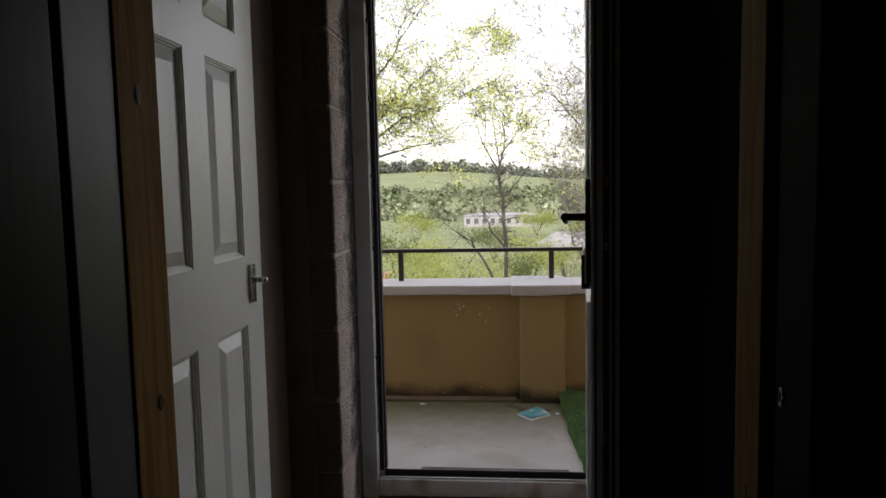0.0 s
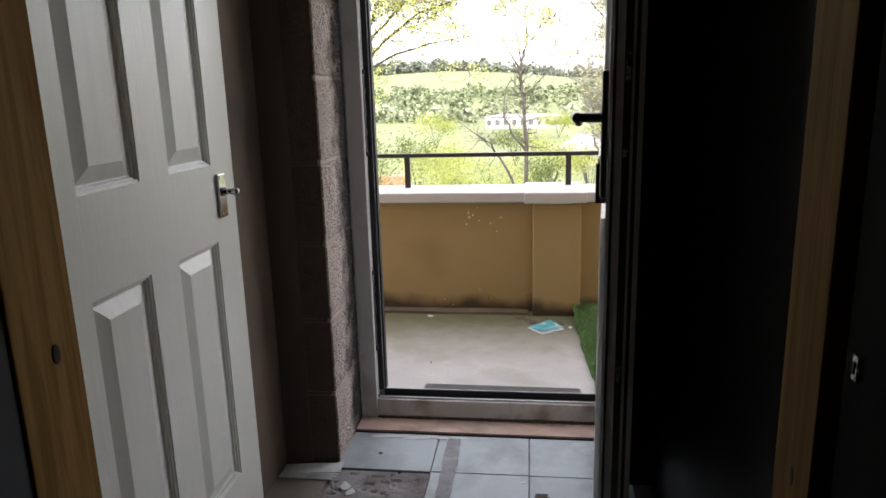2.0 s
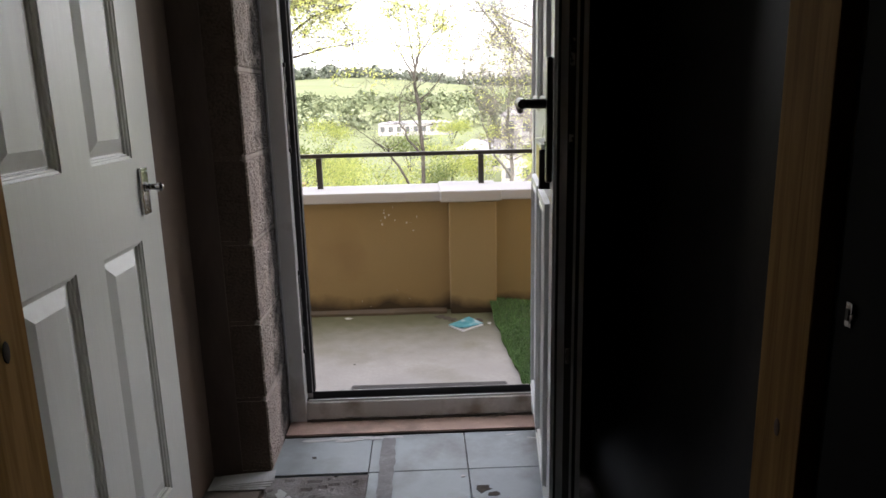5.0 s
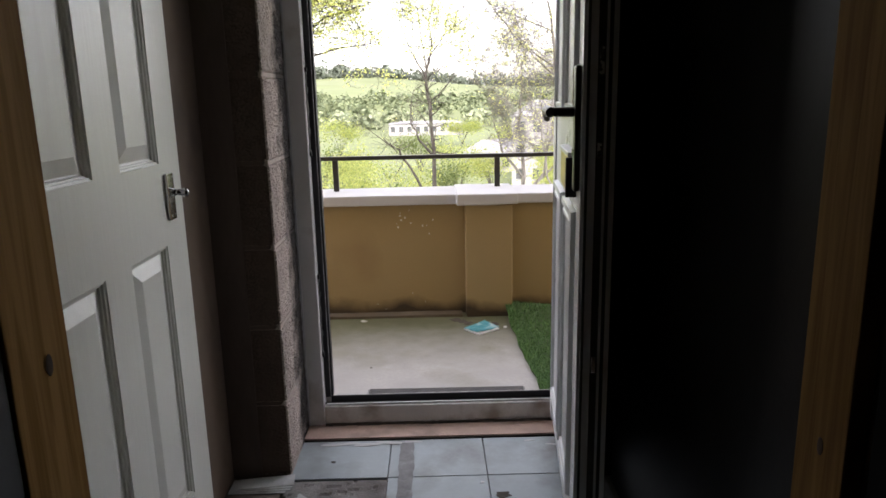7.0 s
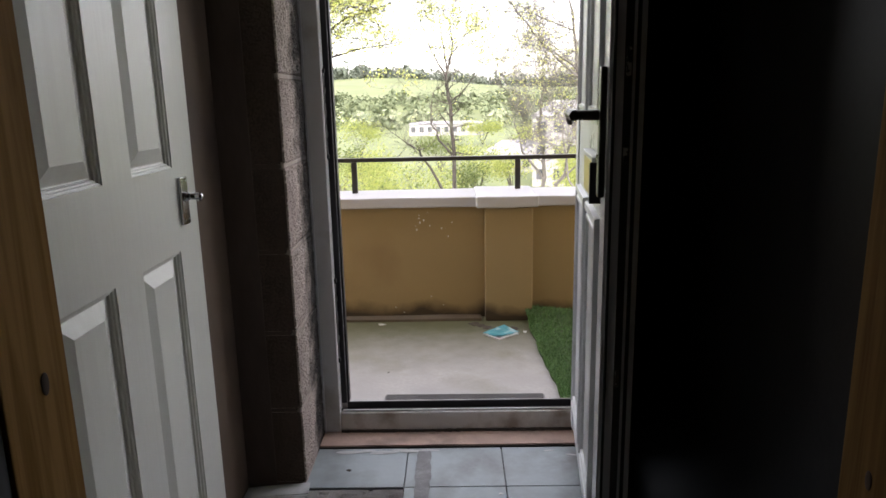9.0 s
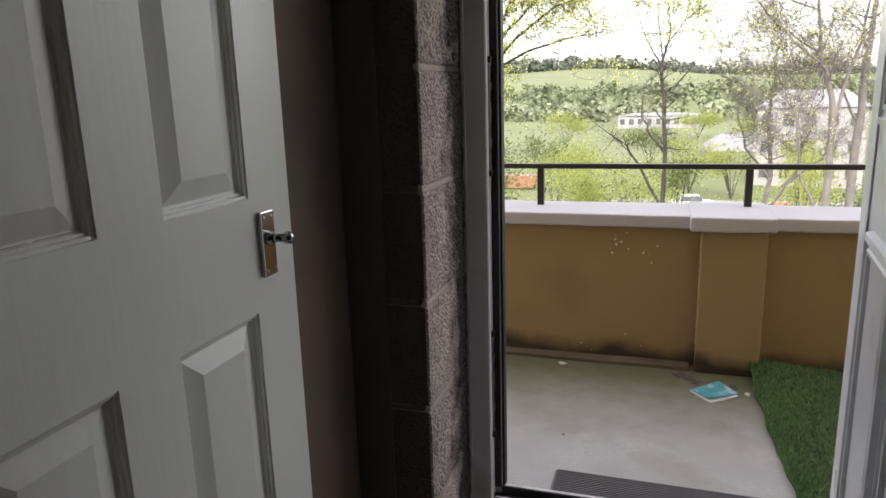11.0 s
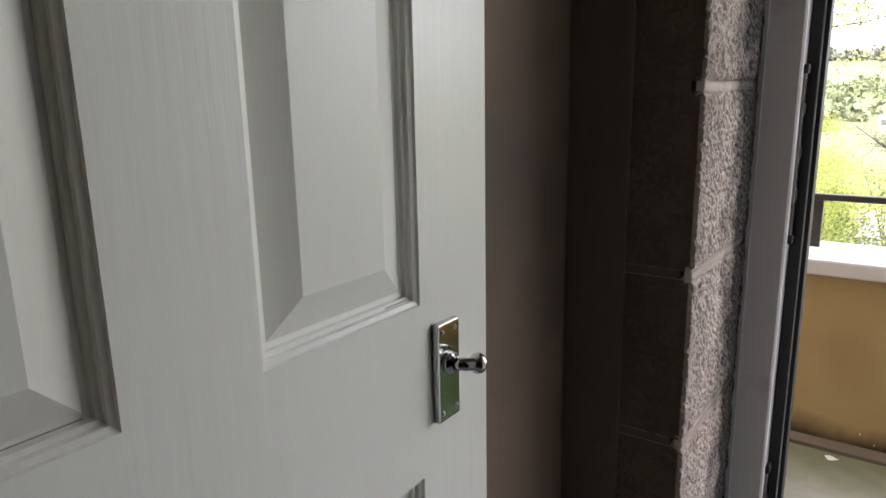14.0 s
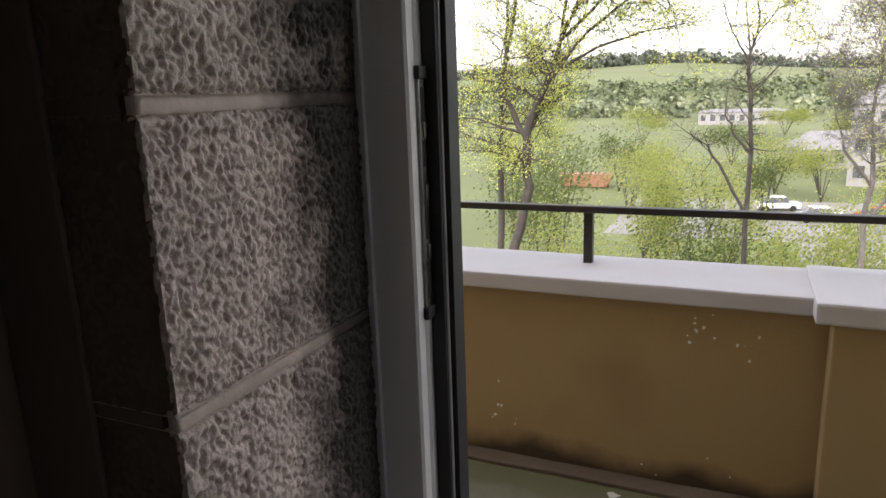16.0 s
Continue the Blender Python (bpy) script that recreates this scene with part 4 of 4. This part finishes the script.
def tree(name, stems, leaves, leaf_size, label, seed, bark, leaf_mat, spread=1.0, levels=3, leafy=1.0):
    rnd = random.Random(seed)
    base = Vector(stems[0][0][:3])
    top = empty(name, base, label=label, category="tree", group="trees below the balcony")
    V, F, tips = [], [], []

    def grow(p, d, length, rad, level):
        n = 5
        pts, q, dd = [p], p.copy(), d.normalized()
        for i in range(n):
            dd = (dd + Vector((rnd.gauss(0, 0.2), rnd.gauss(0, 0.2), rnd.gauss(0.05, 0.15)))).normalized()
            q = q + dd * length / n
            pts.append(q.copy())
        limb(V, F, pts, [max(0.004, rad * (1 - 0.75 * i / n)) for i in range(n + 1)], 5 if level else 4)
        if level == 0:
            tips.extend(pts[1:])
            return
        for i in range(1, n + 1):
            for _ in range(2 if i > 1 and rnd.random() < 0.5 else 1):
                side = Vector((rnd.gauss(0, 1), rnd.gauss(0, 1), rnd.gauss(0.15, 0.6))).normalized()
                grow(pts[i], dd * 0.55 + side * 0.8, length * rnd.uniform(0.4, 0.68), rad * (1 - 0.75 * i / n) * 0.6, level - 1)

    for stem in stems:
        pts = [Vector(q[:3]) - base for q in stem]
        rads = [q[3] for q in stem]
        fine, fr = [], []
        for i in range(len(pts) - 1):
            for s in range(4):
                t = s / 4
                fine.append(pts[i].lerp(pts[i + 1], t) + Vector((rnd.gauss(0, 0.03), rnd.gauss(0, 0.03), 0)) * (1 if i + s else 0))
                fr.append(rads[i] + (rads[i + 1] - rads[i]) * t)
        fine.append(pts[-1])
        fr.append(rads[-1])
        limb(V, F, fine, fr, 8)
        for i in range(len(fine) // 2, len(fine)):
            for _ in range(2):
                side = Vector((rnd.gauss(0, 1), rnd.gauss(0, 1), rnd.gauss(0.35, 0.4))).normalized()
                grow(fine[i], side, spread * rnd.uniform(0.7, 1.5), fr[i] * 0.4, levels - 1)
        grow(fine[-1], fine[-1] - fine[-2], spread * 1.5, fr[-1], levels)
    raw("trunk", V, F, bark, top, smooth=True)
    LV, LF = [], []
    for k in range(int(leaves * leafy)):
        p = rnd.choice(tips) + Vector((rnd.gauss(0, 0.12), rnd.gauss(0, 0.12), rnd.gauss(0, 0.12)))
        for _ in range(3):
            leaf_quad(LV, LF, p + Vector((rnd.gauss(0, 0.05), rnd.gauss(0, 0.05), rnd.gauss(0, 0.05))), leaf_size * rnd.uniform(0.6, 1.3), rnd)
    raw("crown", LV, LF, leaf_mat, top)
    return top


tree("slender_tree", [[(-0.05, 26, GZ, 0.125), (-0.1, 26, -4.5, 0.099), (-0.1, 26, -1.0, 0.079), (-0.2, 26, 0.9, 0.073), (-0.35, 26, 2.0, 0.059)],
                      [(-0.1, 26, -3.5, 0.059), (-1.1, 26, -1.6, 0.050), (-1.55, 26, -0.9, 0.040), (-2.1, 25.8, -0.5, 0.020)],
                      [(-0.1, 26, -1.2, 0.059), (-0.75, 26, -0.3, 0.040), (-1.0, 26, 0.3, 0.030), (-0.95, 26.2, 1.0, 0.013)],
                      [(-0.35, 26, 2.0, 0.046), (-0.1, 26.1, 3.1, 0.033), (-0.15, 26.2, 4.2, 0.023), (0.05, 26.2, 5.4, 0.008)],
                      [(-0.35, 26, 2.0, 0.040), (-0.95, 26, 3.0, 0.026), (-1.3, 26, 4.1, 0.017), (-1.45, 26, 5.0, 0.007)],
                      [(-0.3, 26, 2.3, 0.033), (-0.5, 26.3, 3.6, 0.023), (-0.7, 26.3, 5.4, 0.010)],
                      [(-0.2, 26, 2.7, 0.033), (0.4, 26, 3.6, 0.023), (0.75, 26, 4.8, 0.010)],
                      [(-0.15, 26, 1.0, 0.033), (0.5, 25.8, 1.6, 0.020), (0.95, 25.8, 2.4, 0.008)]],
     110, 0.05, "slender half-bare spring tree with dark branches", 4, M_BARK, M_LEAF, 0.75, 2)
tree("leafy_tree", [[(-5.9, 16, GZ, 0.192), (-5.75, 16, -3.4, 0.136), (-5.2, 16, -1.1, 0.120), (-5.28, 16, 0.17, 0.108), (-4.8, 16, 1.3, 0.080), (-4.4, 16, 2.4, 0.048)],
                    [(-5.28, 16, 0.17, 0.080), (-5.9, 16.2, 1.2, 0.064), (-5.8, 16.3, 2.9, 0.040)],
                    [(-4.8, 16, 1.3, 0.048), (-3.7, 15.9, 2.6, 0.036), (-2.7, 15.7, 3.2, 0.024), (-1.7, 15.7, 3.5, 0.010)],
                    [(-4.7, 16, 1.6, 0.040), (-3.5, 16, 2.2, 0.032), (-2.6, 16, 2.45, 0.022), (-1.5, 16, 2.6, 0.008)],
                    [(-4.4, 16, 2.4, 0.040), (-3.0, 15.8, 3.6, 0.028), (-2.0, 15.8, 4.5, 0.012)],
                    [(-4.4, 16, 2.4, 0.040), (-3.4, 16, 4.4, 0.032), (-2.6, 16, 5.6, 0.016)],
                    [(-4.4, 16, 2.4, 0.040), (-4.0, 16, 4.6, 0.032), (-3.3, 16, 7.0, 0.016)],
                    [(-6.6, 17, GZ, 0.144), (-6.3, 17, -2.2, 0.096), (-6.3, 17.2, 1.5, 0.064), (-5.6, 17, 4.2, 0.032)]],
     20000, 0.054, "leaning leafy tree with yellow-green spring leaves", 8, M_BARK, M_LEAF, 1.15, 3)
tree("leafy_tree", [[(3.95, 18, GZ, 0.136), (3.92, 18, -1.5, 0.093), (3.88, 18, 0.5, 0.074), (3.5, 18, 1.9, 0.056), (3.2, 18, 4.0, 0.031), (2.6, 18, 6.0, 0.012)],
                    [(3.9, 18, 0.3, 0.050), (4.4, 18.2, 2.2, 0.037), (4.5, 18, 4.5, 0.019)],
                    [(3.5, 18, 1.7, 0.037), (2.4, 18, 2.7, 0.028), (1.6, 17.8, 3.7, 0.019), (0.9, 17.8, 4.6, 0.007)],
                    [(3.5, 18, 1.9, 0.031), (2.7, 18, 2.5, 0.022), (1.9, 18, 2.7, 0.009)],
                    [(3.2, 18, 4.0, 0.025), (2.2, 18, 4.6, 0.019), (1.2, 18, 5.6, 0.007)],
                    [(3.3, 18, 3.0, 0.025), (2.2, 18.2, 3.5, 0.019), (1.0, 18.2, 3.6, 0.007)],
                    [(4.75, 19, GZ, 0.136), (4.7, 19, -0.5, 0.105), (4.75, 19, 1.5, 0.087), (4.85, 19, 3.2, 0.062), (5.1, 19, 6.0, 0.031)],
                    [(4.7, 19, 0.2, 0.037), (4.1, 18.8, 1.2, 0.028), (3.3, 18.6, 1.7, 0.012)],
                    [(3.9, 18, -2.5, 0.037), (3.3, 17.8, -1.2, 0.028), (3.0, 17.8, 0.4, 0.019), (2.6, 17.8, 1.3, 0.007)]],
     6500, 0.042, "pale-barked tree with sparse spring leaves", 21, M_BARK2, M_LEAF, 1.1, 3)


tree("young_tree", [[(3.0, 21, GZ, 0.1), (2.9, 21, -3.0, 0.075), (2.95, 21, -1.0, 0.06), (2.8, 21, 0.6, 0.045), (2.9, 21, 2.2, 0.02)],
                   [(2.9, 21, -2.6, 0.05), (3.6, 21, -1.4, 0.04), (4.0, 21, 0.2, 0.03), (4.3, 21, 1.4, 0.012)],
                   [(2.95, 21, -1.6, 0.045), (2.2, 20.9, -0.6, 0.035), (1.9, 20.8, 0.5, 0.012)],
                   [(3.3, 21, -1.8, 0.04), (4.3, 21, -1.0, 0.03), (4.9, 21, -0.2, 0.012)]],
     650, 0.042, "twiggy pale young tree in front of the houses", 33, M_BARK2, M_LEAF, 0.95, 3)


def bush(at, radius, height, count, seed, label):
    rnd = random.Random(seed)
    top = empty("bush", at, label=label, category="bush", group="bushes below the balcony")
    V, F = [], []
    ends = []
    for k in range(9):
        a, l = rnd.uniform(0, math.tau), rnd.uniform(0.5, 1)
        e = Vector((math.cos(a) * radius * 0.6 * l, math.sin(a) * radius * 0.6 * l, height * rnd.uniform(0.55, 0.95)))
        limb(V, F, [Vector((0, 0, 0)), e * 0.5 + Vector((0, 0, height * 0.1)), e], [0.06, 0.035, 0.01], 5)
        ends.append(e)
    raw("woody_base", V, F, M_BARK, top)
    LV, LF = [], []
    for k in range(count):
        c = rnd.choice(ends)
        p = c + Vector((rnd.gauss(0, radius * 0.25), rnd.gauss(0, radius * 0.25), rnd.gauss(-0.1, 0.2) * height * 0.55))
        leaf_quad(LV, LF, p, rnd.uniform(0.08, 0.2) * (at[1] / 30) ** 0.6, rnd)
    raw("foliage", LV, LF, M_LEAF3 if seed % 4 == 1 else M_LEAF2, top)


r = random.Random(17)
for k, (x, y, h) in enumerate(((-3.5, 24, 7.0), (-1.8, 30, 8.2), (1.2, 28, 7.2), (2.6, 33, 7.4), (-7.5, 27, 8.4), (-10, 34, 9.5), (5.5, 36, 8.0), (-5.2, 42, 8.0), (9, 48, 9.0), (-13, 50, 9.5), (-20, 60, 10.5), (12, 66, 8), (-8, 75, 7.5), (-15, 88, 8), (3, 90, 7), (-28, 100, 9), (20, 58, 9), (-2.5, 120, 7), (14, 130, 8), (22, 150, 9), (-22, 160, 8), (30, 180, 9), (8, 190, 7), (-7, 52, 7.5), (-3, 64, 7), (1.5, 70, 6.5), (7.5, 84, 6.5), (-11, 70, 7), (-1, 48, 6.5), (10, 40, 7.5), (15, 88, 7), (18, 110, 6))):
    bush((x, y, GZ), r.uniform(1.8, 3.0) * (1 + y / 140), h, 5600 if y < 45 else 2200, 100 + k, "bright green spring bush below the balcony")


# far buildings and vehicles
def house(at, w, d, h, floors, bays, roof_h, label, yaw=0.0, wall=None):
    top = empty("house", at, label=label, category="building", group="buildings in the valley")
    top.rotation_euler = (0, 0, radians(yaw))
    part("wall", cuboid((-w / 2, 0, 0), (w / 2, d, h)), wall or M_WHITEWALL, top)
    bm = bmesh.new()
    e = 0.35
    v = [bm.verts.new(c) for c in ((-w / 2 - e, -e, h), (w / 2 + e, -e, h), (w / 2 + e, d + e, h), (-w / 2 - e, d + e, h), (-w / 2 + d * 0.3, d / 2, h + roof_h), (w / 2 - d * 0.3, d / 2, h + roof_h))]
    for f in ((0, 1, 5, 4), (1, 2, 5), (2, 3, 4, 5), (3, 0, 4), (0, 3, 2, 1)):
        bm.faces.new([v[i] for i in f])
    part("roof", bm, M_ROOF, top)
    for j in range(floors):
        for i in range(bays):
            cx, cz = -w / 2 + w * (i + 0.5) / bays, h * (j + 0.32) / floors
            ww, hh = w / bays * 0.5, h / floors * 0.45
            win = part("window", cuboid((cx - ww / 2 - 0.07, -0.06, cz - 0.07), (cx + ww / 2 + 0.07, 0.02, cz + hh + 0.07)), M_WHITEWALL, top)
            part("pane", cuboid((cx - ww / 2, -0.08, cz), (cx + ww / 2, -0.05, cz + hh)), M_GLASSDARK, win)


house((17.5, 97, GZ), 12.5, 9, 10.2, 3, 5, 2.2, "white rendered three-storey apartment house with slate roof", -12)
house((-2.5, 239, GZ), 26, 14, 4.0, 1, 9, 0.8, "long low white building across the meadow")
house((12.5, 118, GZ), 12, 9, 2.8, 1, 5, 2.6, "low white terrace with large grey roof", 8)


def car(at, yaw, paint, label):
    top = empty("parked_car", at, label=label, category="car", group="cars parked below the balcony")
    top.rotation_euler = (0, 0, radians(yaw))
    bm = cuboid((-2.1, -0.86, 0.28), (2.1, 0.86, 0.85), 0.14)
    part("body", bm, paint, top)
    bm = cuboid((-1.5, -0.74, 0.85), (1.0, 0.74, 1.42), 0.05)
    for v in bm.verts:
        if v.co.z > 1.1:
            v.co.x *= 0.72
            v.co.y *= 0.86
    part("cabin", bm, M_GLASSDARK, top)
    part("roof", cuboid((-1.05, -0.6, 1.4), (0.68, 0.6, 1.46), 0.02), paint, top)
    for x in (-1.3, 1.3):
        for y in (-0.8, 0.8):
            part("wheel", tube((x, y - 0.1, 0.31), (x, y + 0.1, 0.31), 0.31, sides=16), M_GASKET, top)


for k, (x, y, yaw, pnt, lab) in enumerate(((6.5, 72, 5, M_WHITECAR, "white car parked on pale asphalt"), (11.5, 73, 8, M_REDCAR, "red car parked on pale asphalt"), (16.5, 70, 4, M_WHITECAR, "white car parked on pale asphalt"), (22, 72, -6, M_GREY, "grey car parked on pale asphalt"), (3, 78, 12, M_WHITECAR, "white car parked on pale asphalt"))):
    car((x, y, GZ + 0.06), yaw, pnt, lab)
skip = empty("skip_container", (-20, 92, GZ), label="orange metal skip among bushes", category="skip")
bm = cuboid((-3.6, -1.2, 0.2), (3.6, 1.2, 1.9), 0.05)
for v in bm.verts:
    if v.co.z < 1:
        v.co.x *= 0.8
part("tub", bm, M_ORANGE, skip)
for x in (-2.4, -0.8, 0.8, 2.4):
    part("stiffener", cuboid((x - 0.08, -1.28, 0.3), (x + 0.08, -1.18, 1.8)), M_ORANGE, skip)
for y in (-0.9, 0.9):
    part("skid", cuboid((-2.8, y - 0.1, 0), (2.8, y + 0.1, 0.22)), M_DEBRIS, skip)
